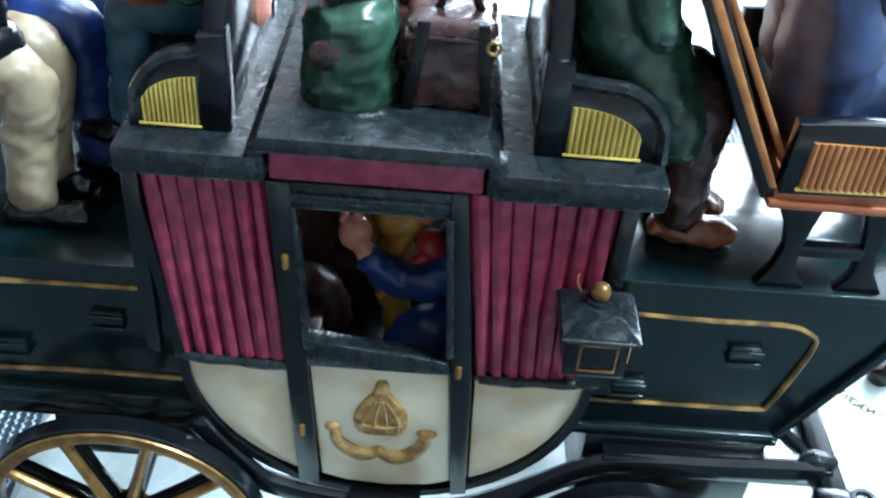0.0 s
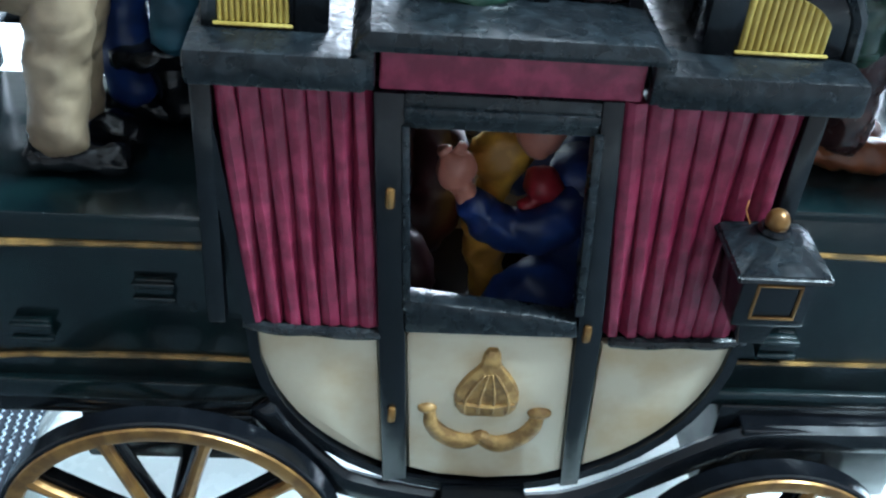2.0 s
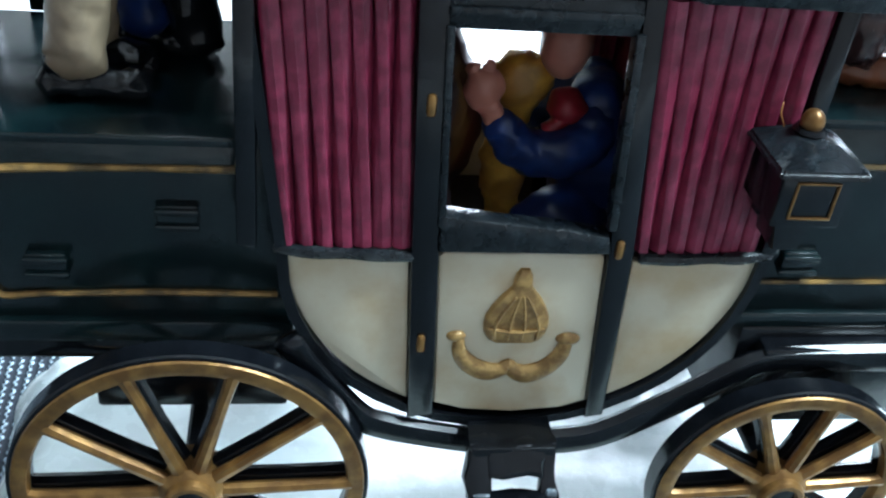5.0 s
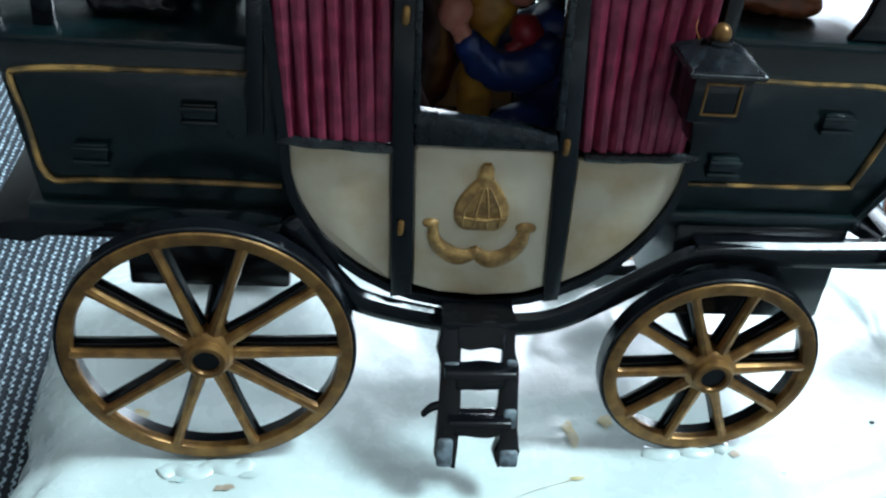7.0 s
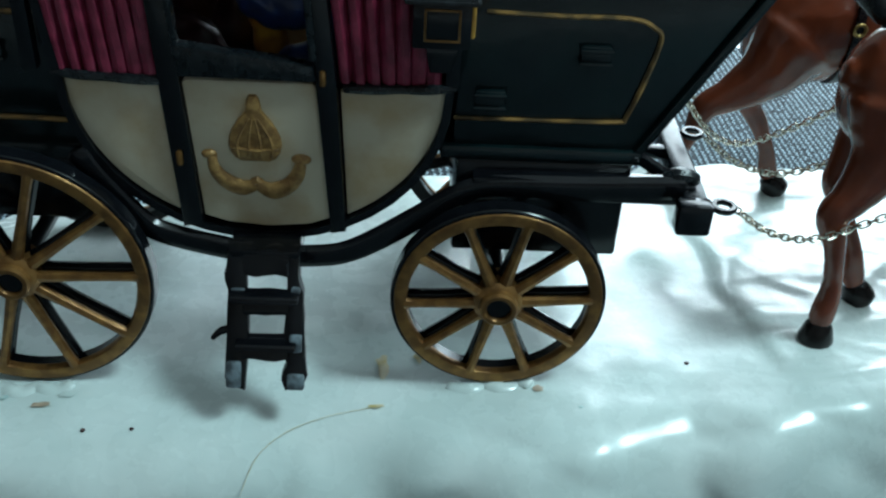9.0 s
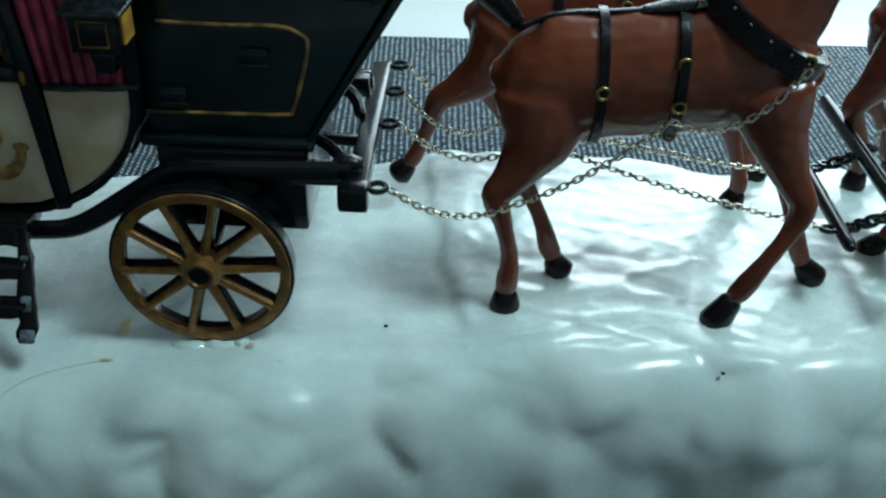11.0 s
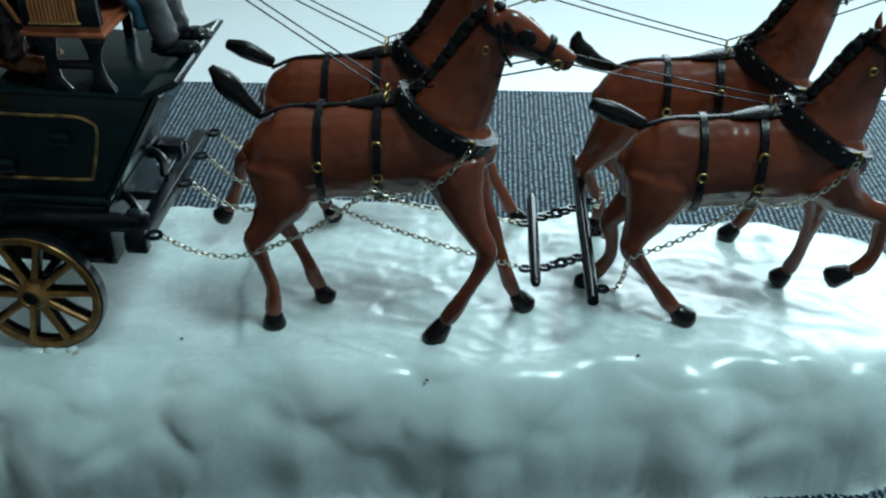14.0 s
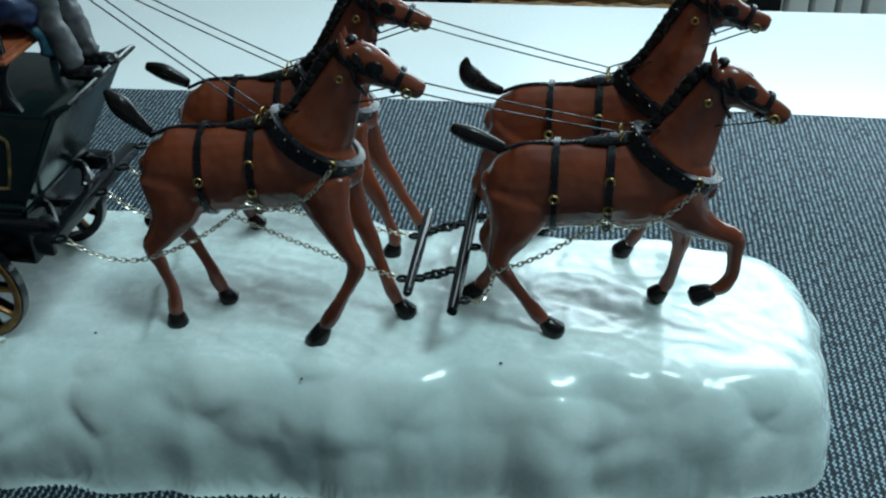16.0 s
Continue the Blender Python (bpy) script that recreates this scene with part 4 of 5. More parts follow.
    ob = finish(skin, "horse_figurine", [BAY, DARK], None, 60)
    return tagged(ob, label, "horse figurine", "four horses of the team")


def ring_round(x, dx, dz, cy, width, thick, lift=0.35, n=36):
    """A strap lying round the barrel."""
    z, h, w = body_at(x)
    pts = [(x + dx, cy + (w + lift) * math.sin(a), z + dz + (h + lift) * math.cos(a)) for a in (k * math.tau / n for k in range(n))]
    return band(pts, (1, 0, 0), width, thick)


def harness(dx, dz, cy, nod=0.0, back=0.0):
    h = thing("horse_harness", "black leather driving harness with brass buckles worn by a horse figurine", "harness", "four harnesses of the team")
    part("girth_strap", ring_round(160, dx, dz, cy, 2.7, 0.9), LEATHER, h)
    part("saddle_strap", ring_round(181, dx, dz, cy, 3.0, 1.1), LEATHER, h)
    pad = [(x + dx, cy, body_at(x)[0] + body_at(x)[1] + dz + up, r, w) for x, up, r, w in ((170, 0.2, 0.7, 2.2), (175, 0.6, 1.1, 3.4), (181, 0.9, 1.6, 4.6), (186, 0.8, 1.5, 4.2), (192, 0.6, 1.7, 3.4), (197, 0.4, 1.8, 3.0))]
    part("saddle_pad", tube(pad, 12, 4), LEATHER, h)
    spine = [(x + dx, cy, body_at(x)[0] + body_at(x)[1] + dz + 0.2, 0.8, 1.2) for x in (137, 145, 153, 162, 172)]
    part("back_strap", tube(spine, 8, 3), LEATHER, h)
    # breast collar, slanting from the withers to the chest
    c, long_way = Vector((204.6 + dx, cy, 145.4 + dz)), Vector((16.2, 0, -9.7))
    n = long_way.cross(Vector((0, 1, 0))).normalized()
    pts = [c + long_way * 0.94 * math.cos(a) + Vector((0, 11.3, 0)) * math.sin(a) * (1.0 + 0.14 * math.cos(a)) + n * (-1.6 * math.sin(a) ** 2) for a in (k * math.tau / 40 for k in range(40))]
    col = part("collar", band(pts, n, 7.4, 2.8), LEATHER, h)
    part("collar_edge", tube([(*(p + n * 3.0), 0.75) for p in pts + pts[:1]], 6, 1, caps=False), LEATHER, col)
    part("collar_edge", tube([(*(p - n * 3.0), 0.8) for p in pts + pts[:1]], 6, 1, caps=False), LEATHER, col)
    studs = bmesh.new()
    for p in pts[1:40:2]:
        ball(p + n * 2.4 + (p - c).normalized() * 2.9, 0.55, studs, u=6, v=4)
    part("stud_row", studs, STEEL, col, "row of bright studs")
    # brass
    for s in (-1, 1):
        for x, zz in ((160, 132), (181, 140), (181, 128), (181, 117)):
            z, hh, w = body_at(x)
            y = cy + s * (w * math.sqrt(max(0.1, 1 - ((zz - z) / hh) ** 2)) + 1.2)
            part("buckle", torus(pose(x + dx, y, zz + dz), 1.7, 0.55, n=12, k=6), BRASS, h, "brass buckle")
        part("collar_ring", torus(pose(213.5 + dx, cy + s * 12.4, 141 + dz, 0, 30, 0), 1.9, 0.6, n=12, k=6), BRASS, h, "brass ring")
    for s in (-1, 1):
        part("rein_ring", torus(pose(184 + dx, cy + s * 3.4, 154.8 + dz, 0, 0, 70), 1.7, 0.4, n=12, k=6), BRASS, h, "brass rein ring")
    # bridle
    hx = dx - back
    k = -nod
    for x, z, hh, w, tilt, wid in ((239, 172, 5.0, 3.9, 28, 2.2), (223.5, 179, 7.8, 5.4, -62, 2.8)):
        zz = z + dz + k * (1 + max(0, x - 222) / 40)
        m = pose(x + hx, cy, zz, 0, tilt, 0)
        pts = [m @ Vector((0, w * math.sin(a), hh * math.cos(a))) for a in (q * math.tau / 24 for q in range(24))]
        part("bridle_strap", band(pts, m.to_3x3() @ Vector((1, 0, 0)), wid, 0.8), LEATHER, h)
    for s in (-1, 1):
        zz = dz + k * 1.15
        part("cheek_strap", tube([(224.5 + hx, cy + s * 5.8, 184 + zz, 1.1), (229 + hx, cy + s * 5.8, 177 + zz, 1.2), (239 + hx, cy + s * 4.3, 171 + zz, 1.1)], 6, 3), LEATHER, h)
        part("blinker", ball((231.5 + hx, cy + s * 6.2, 178.6 + zz), (3.6, 1.0, 3.2)), LEATHER, h)
        part("throat_strap", tube([(222 + hx, cy + s * 5.4, 183 + zz, 0.8), (224 + hx, cy + s * 5.9, 174 + zz, 0.8), (227 + hx, cy + s * 3.6, 167.5 + zz, 0.7)], 6, 3), LEATHER, h)
        part("bit_ring", torus(pose(242.5 + hx, cy + s * 4.2, 168.4 + dz + k * 1.5), 1.7, 0.5, n=12, k=6), BRASS, h, "brass bit ring")
        part("drop_ring", torus(pose(218 + hx, cy + s * 6.0, 174 + zz), 1.3, 0.4, n=12, k=6), BRASS, h, "brass ring")
    part("brow_plume", ball((222.5 + hx, cy, 187.6 + dz + k), (2.2, 2.6, 1.6)), LEATHER, h)
    return h


def leg(*rows):
    return [tuple(map(float, r)) for r in rows]


TEAM = [
    dict(dx=0, dz=0, cy=170, nod=0, back=0, tail=[(137, 145.5, 2.4), (132, 151, 3.6), (127, 157, 4.6), (122.5, 162.5, 1.6)], legs=[
        leg((146, 164, 126, 15), (144, 162, 113, 10.5), (137.5, 160, 103, 6), (133, 159, 97, 4.4), (136, 158.5, 88, 3.1), (138.5, 158, 77, 2.9), (138.6, 157.6, 69, 3.5), (138, 157.4, 64.4, 3.2), (138, 157, 59, 4.6)),
        leg((148, 176, 124, 14), (146, 177, 112, 9), (142, 176, 102, 5.4), (140.5, 175, 97, 4.2), (145, 175, 88, 3.0), (149.5, 174.6, 78, 2.9), (152, 174.4, 70, 3.4), (154, 174.2, 65, 3.1), (156.5, 174, 60.5, 4.5)),
        leg((207, 162, 130, 13), (211, 159, 117, 8.4), (217, 156, 106, 5.2), (221, 154, 98.4, 4.2), (218, 153, 90, 3.1), (213.6, 152, 81, 3.0), (209, 151.4, 73, 3.6), (206, 151, 68, 3.1), (201, 150.4, 59, 4.6)),
        leg((209, 177, 128, 12), (214, 177, 114, 7.8), (219.5, 176, 103, 4.8), (222.6, 175, 95, 4.0), (225.5, 174, 87, 3.0), (228.6, 173, 78, 3.0), (231, 172.4, 71, 3.5), (233, 172, 66.4, 3.0), (237.5, 171.6, 61, 4.5))]),
    dict(dx=138, dz=-6.5, cy=181, nod=2.5, back=4, tail=[(277, 139, 2.4), (271, 141.5, 3.4), (264, 144.4, 3.8), (257.5, 147, 2.4)], legs=[
        leg((285, 174, 120, 14.5), (282, 172, 107, 10), (277.5, 171, 97, 5.8), (276.5, 170, 90.5, 4.4), (282, 169.4, 83, 3.1), (288, 168.8, 75, 2.9), (293, 168, 68.5, 3.5), (296, 167.6, 65, 3.1), (301.5, 167, 60, 4.6)),
        leg((286, 189, 118, 13), (281, 190, 106, 9), (274, 190, 97, 5.4), (270, 190, 91, 4.2), (271.5, 190, 83, 3.0), (271.6, 190, 74, 2.9), (268.6, 190, 67.6, 3.4), (266.4, 190, 64, 3.1), (261.5, 190, 59, 4.4)),
        leg((344, 173, 125, 12.5), (352, 173, 116, 8), (361, 174, 110.5, 5), (369, 174.6, 107, 4.2), (370.4, 175, 98, 3.1), (370.4, 175.4, 89, 3.0), (368, 176, 82.4, 3.5), (364.6, 176.4, 79.4, 3.1), (357.4, 177, 75.4, 4.5)),
        leg((344, 189, 122, 12), (349, 191, 108, 7.8), (350.6, 192, 97, 4.8), (351, 193, 91, 4.0), (350, 193.6, 83, 3.0), (348.8, 194, 75, 2.9), (347.6, 194.4, 69, 3.4), (346.4, 194.7, 65.4, 3.0), (343, 195, 61, 4.4))]),
    dict(dx=-6, dz=-7, cy=228, nod=-6, back=0, tail=[(131, 139, 2.4), (126, 141.5, 3.4), (120, 144.4, 3.8), (113.5, 146.5, 2.2)], legs=[
        leg((140, 221, 119, 14), (132, 220, 108, 9.4), (123, 220, 101, 6), (116.5, 220, 97, 4.4), (114, 220, 89, 3.1), (111.4, 220, 81, 2.9), (109, 220, 75.4, 3.4), (107, 220, 72, 3.1), (103.4, 220, 68, 4.4)),
        leg((142, 235, 117, 13), (140, 235, 106, 9), (137, 235, 97, 5.6), (136, 235, 91, 4.2), (141, 235, 83, 3.1), (145.4, 235, 74.6, 2.9), (147, 235, 68.4, 3.4), (148.6, 235, 64.6, 3.1), (151.6, 235, 60, 4.4)),
        leg((202, 221, 123, 12.5), (206, 220, 110, 8), (212, 219, 98, 5), (216.4, 218.4, 90, 4.2), (219.4, 218, 82, 3.0), (222, 217.6, 74.4, 2.9), (223.4, 217.4, 68.6, 3.4), (223.4, 217.2, 65, 3.1), (221.6, 217, 59.6, 4.4)),
        leg((204, 235, 121, 12), (210, 236, 108, 7.8), (216, 236, 97, 4.8), (220, 236, 90, 4.0), (224, 236, 82, 3.0), (228, 236, 74.6, 2.9), (230.6, 236, 68.4, 3.4), (232.6, 236, 65, 3.0), (236, 236, 60.4, 4.4))]),
    dict(dx=133, dz=-9, cy=238, nod=-7, back=1, tail=[(271, 136, 2.2), (264, 138.4, 3.4), (258, 142, 5.0), (255.6, 147, 3.2), (256, 151, 1.0)], legs=[
        leg((279, 231, 117, 14), (271, 230, 106, 9.4), (266, 230, 98, 6), (262.5, 230, 92, 4.4), (266, 230, 84.6, 3.1), (269.4, 230, 77, 2.9), (270.6, 230, 70.6, 3.4), (270.6, 230, 66.6, 3.1), (270, 230, 61, 4.4)),
        leg((281, 245, 115, 13), (279, 245, 104, 9), (276, 245, 95, 5.6), (275, 245, 89, 4.2), (280, 245, 81.6, 3.1), (284.4, 245, 73.6, 2.9), (286.6, 245, 67.4, 3.4), (288.4, 245, 63.8, 3.1), (291.4, 245, 59.6, 4.4)),
        leg((340, 231, 121, 12.5), (343, 230, 108, 8), (344, 229.4, 97, 5), (343.6, 229, 90, 4.2), (340, 229, 82, 3.0), (336.4, 229, 74.4, 2.9), (334, 229, 68.6, 3.4), (332, 229, 65, 3.1), (328, 229, 59.6, 4.4)),
        leg((342, 245, 119, 12), (350, 246, 109, 7.8), (357, 246, 101, 4.8), (362, 246, 97, 4.0), (362.6, 246, 89, 3.0), (361.6, 246, 82, 2.9), (359, 246, 76.4, 3.4), (356.4, 246, 74, 3.0), (351, 246, 70.4, 4.4))]),
]
COATS = ["glossy chestnut brown horse figurine trotting in black harness on snow", "glossy chestnut brown horse figurine with a raised foreleg on snow",
         "glossy chestnut brown horse figurine with a lifted hind leg on snow", "glossy chestnut brown horse figurine prancing on snow"]
for h, label in zip(TEAM, COATS):
    horse(h["dx"], h["dz"], h["cy"], h["legs"], h["tail"], h["nod"], label, h["back"])
    harness(h["dx"], h["dz"], h["cy"], h["nod"], h["back"])


# ---- chains, bars and reins ----
def link_mesh():
    b = bmesh.new()
    rows = []
    n, k = 12, 5
    for i in range(n):
        a = i * math.tau / n
        c, d = Vector((1.1 * math.cos(a) + 0.5 * (1 if math.cos(a) > 0 else -1), 0, 0.86 * math.sin(a))), Vector((math.cos(a), 0, math.sin(a)))
        rows.append([b.verts.new(c + d * 0.29 * math.cos(t) + Vector((0, 0.29 * math.sin(t), 0))) for t in (j * math.tau / k for j in range(k))])
    for i in range(n):
        for j in range(k):
            b.faces.new((rows[i - 1][j - 1], rows[i][j - 1], rows[i][j], rows[i - 1][j]))
    ob = finish(b, "chain_link", STEEL, None, 60)
    mesh = ob.data
    bpy.data.objects.remove(ob)
    return mesh


LINK = link_mesh()


def chain(points, label, pitch=2.2):
    """A chain of single links along a curve."""
    c = thing("chain", label, "chain", "trace chains of the team")
    q = curve_points(points, 24)
    far = np.r_[0, np.cumsum(np.linalg.norm(np.diff(q, axis=0), axis=1))]
    count = int(far[-1] / pitch)
    at = [np.array([np.interp(s, far, q[:, i]) for i in range(3)]) for s in np.linspace(0, far[-1], count + 1)]
    for i in range(count):
        d = Vector(at[i + 1] - at[i]).normalized()
        m = d.to_track_quat("X", "Z").to_matrix().to_4x4() @ pose(0, 0, 0, 45 if i % 2 else -45, 0, 0)
        ob = new("link", LINK)
        ob.parent = c
        ob.matrix_local = Matrix.Translation(Vector((at[i] + at[i + 1]) / 2) * MM) @ m
    return c


def sag(a, b, drop, n=5):
    return [tuple(np.array(a) + (np.array(b) - np.array(a)) * u - np.array((0, 0, 4 * drop * u * (1 - u)))) for u in np.linspace(0, 1, n)]


def traces(dx, dz, cy, near_end, far_end):
    """Chains from the bar behind a horse, along both flanks to its collar."""
    for s, end in ((-1, near_end), (1, far_end)):
        y = cy + s * 16
        ring, loop = (213.5 + dx, cy + s * 15, 140 + dz), (179 + dx, y, 125 + dz)
        label = "bright metal trace chain hanging along a horse's flank"
        chain(sag(end, (138 + dx, cy + s * 15, 96.5 + dz), 6) [:-1] + sag((138 + dx, cy + s * 15, 96.5 + dz), loop, 3), label)
        chain(sag(loop, ring, 9), label)


traces(0, 0, 170, (103, 147.2, 106), (104.6, 184.2, 106.4))
traces(-6, -7, 228, (105.4, 206, 106.4), (106.4, 226, 106.4))
traces(138, -6.5, 181, (266.5, 152, 85), (266.5, 190, 85))
traces(133, -9, 238, (266.5, 214, 85), (266.5, 243, 85))
for start, end in (((150, 200, 99), (234.4, 200, 82.5)), ((158, 190, 94), (234.4, 168, 82.5))):
    chain(sag(start, end, 1.5), "bright metal chain running to the lead bar")


def lead_bar(x, y0, y1, z, r, before, behind):
    """A round bar across the team. before and behind: where its hooks sit on either side."""
    bar = thing("lead_bar", "black round wooden lead bar slung behind the leading horses", "harness bar", "lead bars")
    part("pole", tube([(x, y0, z, r * 0.8), (x, y0 + 4, z, r), (x, (y0 + y1) / 2, z, r * 1.1), (x, y1 - 4, z, r), (x, y1, z, r * 0.8)], 12, 3, up=(0, 0, 1)), BLACK, bar)
    for s, places in ((1, before), (-1, behind)):
        for y in places:
            part("hook", torus(pose(x + s * (r + 1.6), y, z, 80, 0, 0), 2.1, 0.85, n=14, k=6), BLACK, bar)
    return bar


lead_bar(240, 158, 222, 82, 2.1, (169, 205), (168, 200))
lead_bar(260.5, 145, 250, 85, 2.4, (152, 190, 214, 243), (172, 208))
for ya, yb in ((169, 172), (205, 208)):
    pair = thing("coupling_link", "black iron links coupling two lead bars", "link", "links between the lead bars")
    for i, u in enumerate((0.3, 0.5, 0.7)):
        part("link", torus(pose(243 + 14.5 * u, ya + (yb - ya) * u, 82 + 3 * u, 80 if i % 2 == 0 else 15, 0, 0), 2.2, 0.85, n=14, k=6), BLACK, pair)

REIN_HAND = (80, 195, 218)


def rein(points):
    b = tube([(*p, 0.32) for p in points], 6, 6)
    return tagged(finish(b, "rein", LEATHER, None, 60), "thin black rein stretched to a horse's head", "rein", "reins of the team")


for h in TEAM[:1] + TEAM[2:3]:
    for s in (-1, 1):
        ring = (184 + h["dx"], h["cy"] + s * 3.4, 156.4 + h["dz"])
        bit = (242.5 + h["dx"] - h["back"], h["cy"] + s * 4.4, 168.4 + h["dz"] - h["nod"] * 1.5)
        rein(sag((REIN_HAND[0], REIN_HAND[1] + s * 3, REIN_HAND[2]), ring, 1.0))
        rein(sag(ring, bit, 0.5))
for back, lead in ((TEAM[0], TEAM[1]), (TEAM[2], TEAM[3])):
    for s in (-1, 1):
        bit = (243 + back["dx"] - back["back"], back["cy"] + s * 4.6, 170 + back["dz"] - back["nod"] * 1.5)
        ring = (184 + lead["dx"], lead["cy"] + s * 3.4, 156.4 + lead["dz"])
        end = (242.5 + lead["dx"] - lead["back"], lead["cy"] + s * 4.4, 168.4 + lead["dz"] - lead["nod"] * 1.5)
        rein([bit] + sag(bit, ring, 0.6)[1:])
        rein(sag(ring, end, 0.5))


# ---- figurines: plain painted shapes ----
def figurine(name, shells, mats, label, category="figurine", group=""):
    b = bmesh.new()
    for kind, mat, *rest in shells:
        if kind == "limb":
            tube(rest[0], 26, 9, b, mat=mat, wide=rest[1] if len(rest) > 1 else 1.0)
        else:
            ball(rest[0], rest[1], b, mat=mat)
    for v in b.verts:
        p = v.co
        v.co = p + 0.9 * noise.noise_vector(p * 0.15) + 0.65 * noise.noise_vector(p * 0.36) + 0.3 * noise.noise_vector(Vector((p.x * 0.5, p.y * 0.5, p.z * 1.0)))
    return tagged(finish(b, name, mats, None, 60), label, category, group)


def shoe(x, y, z, s, mat):
    """A shoe on the ground at z, its toe towards s along x."""
    return [("limb", mat, [(x - s * 4.5, y, z + 3.0, 2.8, 3.2), (x, y, z + 3.2, 3.1, 3.4), (x + s * 5, y, z + 2.9, 2.9, 4.0), (x + s * 9.2, y, z + 2.8, 2.7, 3.9), (x + s * 11.4, y, z + 2.5, 1.9, 2.8)]),
            ("limb", mat, [(x - s * 2, y, z + 4, 3.2), (x - s * 1.6, y, z + 8, 3.4)])]


def seated(hip, knee, foot, s, spread, colours, coat, height=46, lean=0.0, reach=1.0):
    """A plain seated figure of limbs. hip, knee and foot are (x, z); spread the y of its legs."""
    t, sh, sk = colours
    shells = []
    for y in spread:
        shells.append(("limb", t, [(hip[0], y, hip[1], 7.4), ((hip[0] + knee[0]) / 2, y, (hip[1] + knee[1]) / 2 + 0.6, 7.2), (knee[0], y, knee[1], 6.2), (knee[0] + s * 1.4, y, knee[1] - 8, 5.6), ((knee[0] + foot[0]) / 2 + s * 0.5, y, (knee[1] + foot[1]) / 2, 5.0), (foot[0], y, foot[1] + 6.5, 4.9)]))
        shells += shoe(foot[0], y, foot[1], s, sh)
    yc = sum(spread) / len(spread)
    shells.append(("limb", coat, [(hip[0], yc, hip[1] - 4, 9, 12), (hip[0] + lean * 0.4, yc, hip[1] + height * 0.35, 9.5, 12.5), (hip[0] + lean, yc, hip[1] + height * 0.7, 8.5, 13), (hip[0] + lean, yc, hip[1] + height * 0.86, 4, 6)]))
    shells.append(("ball", sk, (hip[0] + lean * 1.2, yc, hip[1] + height + 4), (6.2, 5.6, 7.4)))
    for q in (-1, 1):
        shells.append(("limb", coat, [(hip[0] + lean, yc + q * 13, hip[1] + height * 0.72, 4.6), (hip[0] + s * 5, yc + q * 15, hip[1] + height * 0.36, 4.2), (hip[0] + s * 15 * reach, yc + q * 9, hip[1] + height * 0.28, 3.4)]))
        shells.append(("ball", sk, (hip[0] + s * 18 * reach, yc + q * 8, hip[1] + height * 0.28), (3.2, 2.8, 3.2)))
    return shells


PASSENGERS = "painted passengers on the coach"
gent = seated((-112, 183), (-87, 184), (-88.5, 147.4), 1, (180, 190), (0, 1, 2), 3)
gent += [("limb", 1, [(-92.5, 181, 190.5, 7.4), (-92, 181, 192, 7.4)]), ("limb", 1, [(-92.3, 181, 192, 5.4), (-92.4, 181, 201, 5.6)])]
figurine("seated_figurine", gent, [BEIGE, BLACK, SKIN, RUST], "plain seated figure in beige trousers, black shoes and hat", group=PASSENGERS)
figurine("seated_figurine", seated((-110, 184), (-82, 186), (-80, 147.4), 1, (200, 208), (0, 1, 2), 0), [BLUE, BLACK, SKIN], "plain seated figure in bright blue clothes", group=PASSENGERS)
figurine("seated_figurine", seated((-48, 196), (-66, 193), (-70, 160), -1, (196, 206), (0, 1, 2), 3) + [("limb", 1, [(-70, 200, 150, 5), (-71, 200, 160, 5)]), ("ball", 2, (-62, 190, 203), (9, 7, 6)), ("ball", 4, (-50, 180, 206), (5, 6, 4))],
         [TEAL, BLACK, RUST, SKIN, COAT], "plain seated figure in teal trousers with rust coloured arms", group=PASSENGERS)
coat = seated((30, 194), (48, 190), (50, 157), 1, (178, 188), (0, 1, 2), 3, lean=-2, reach=0.4)
coat += [("limb", 3, [(24, 181, 226, 8, 12), (29, 180, 208, 9, 13), (35, 178, 199, 10, 11), (41, 176.5, 193, 7.2, 9), (43.5, 176, 188, 6.0, 8.5), (44.5, 176, 183, 5.8, 8.2)])]
figurine("seated_figurine", coat, [BROWN, TAN, SKIN, COAT], "plain seated figure in a green coat, brown trousers and tan boots", group=PASSENGERS)
coachman = seated((72, 198), (94, 196), (102, 160), 1, (190, 203), (0, 1, 2), 3, lean=-2)
coachman += [("limb", 4, [(68, 194, 186, 3, 18), (84, 194, 186, 3, 17), (93, 190, 182, 3, 8), (95, 188, 172, 2.6, 5)]), ("limb", 3, [(73, 186, 187, 8.5, 13), (73, 187, 200, 9.5, 14), (72, 190, 214, 9, 13), (71, 194, 228, 8, 12)]), ("limb", 3, [(75, 180, 190, 7, 6), (86, 181, 193, 7, 6.5), (93, 183, 189, 5, 5)])]
figurine("seated_figurine", coachman, [GREY, BLACK, SKIN, NAVY, TEAL], "plain coachman figure in a navy coat and grey trousers", group=PASSENGERS)
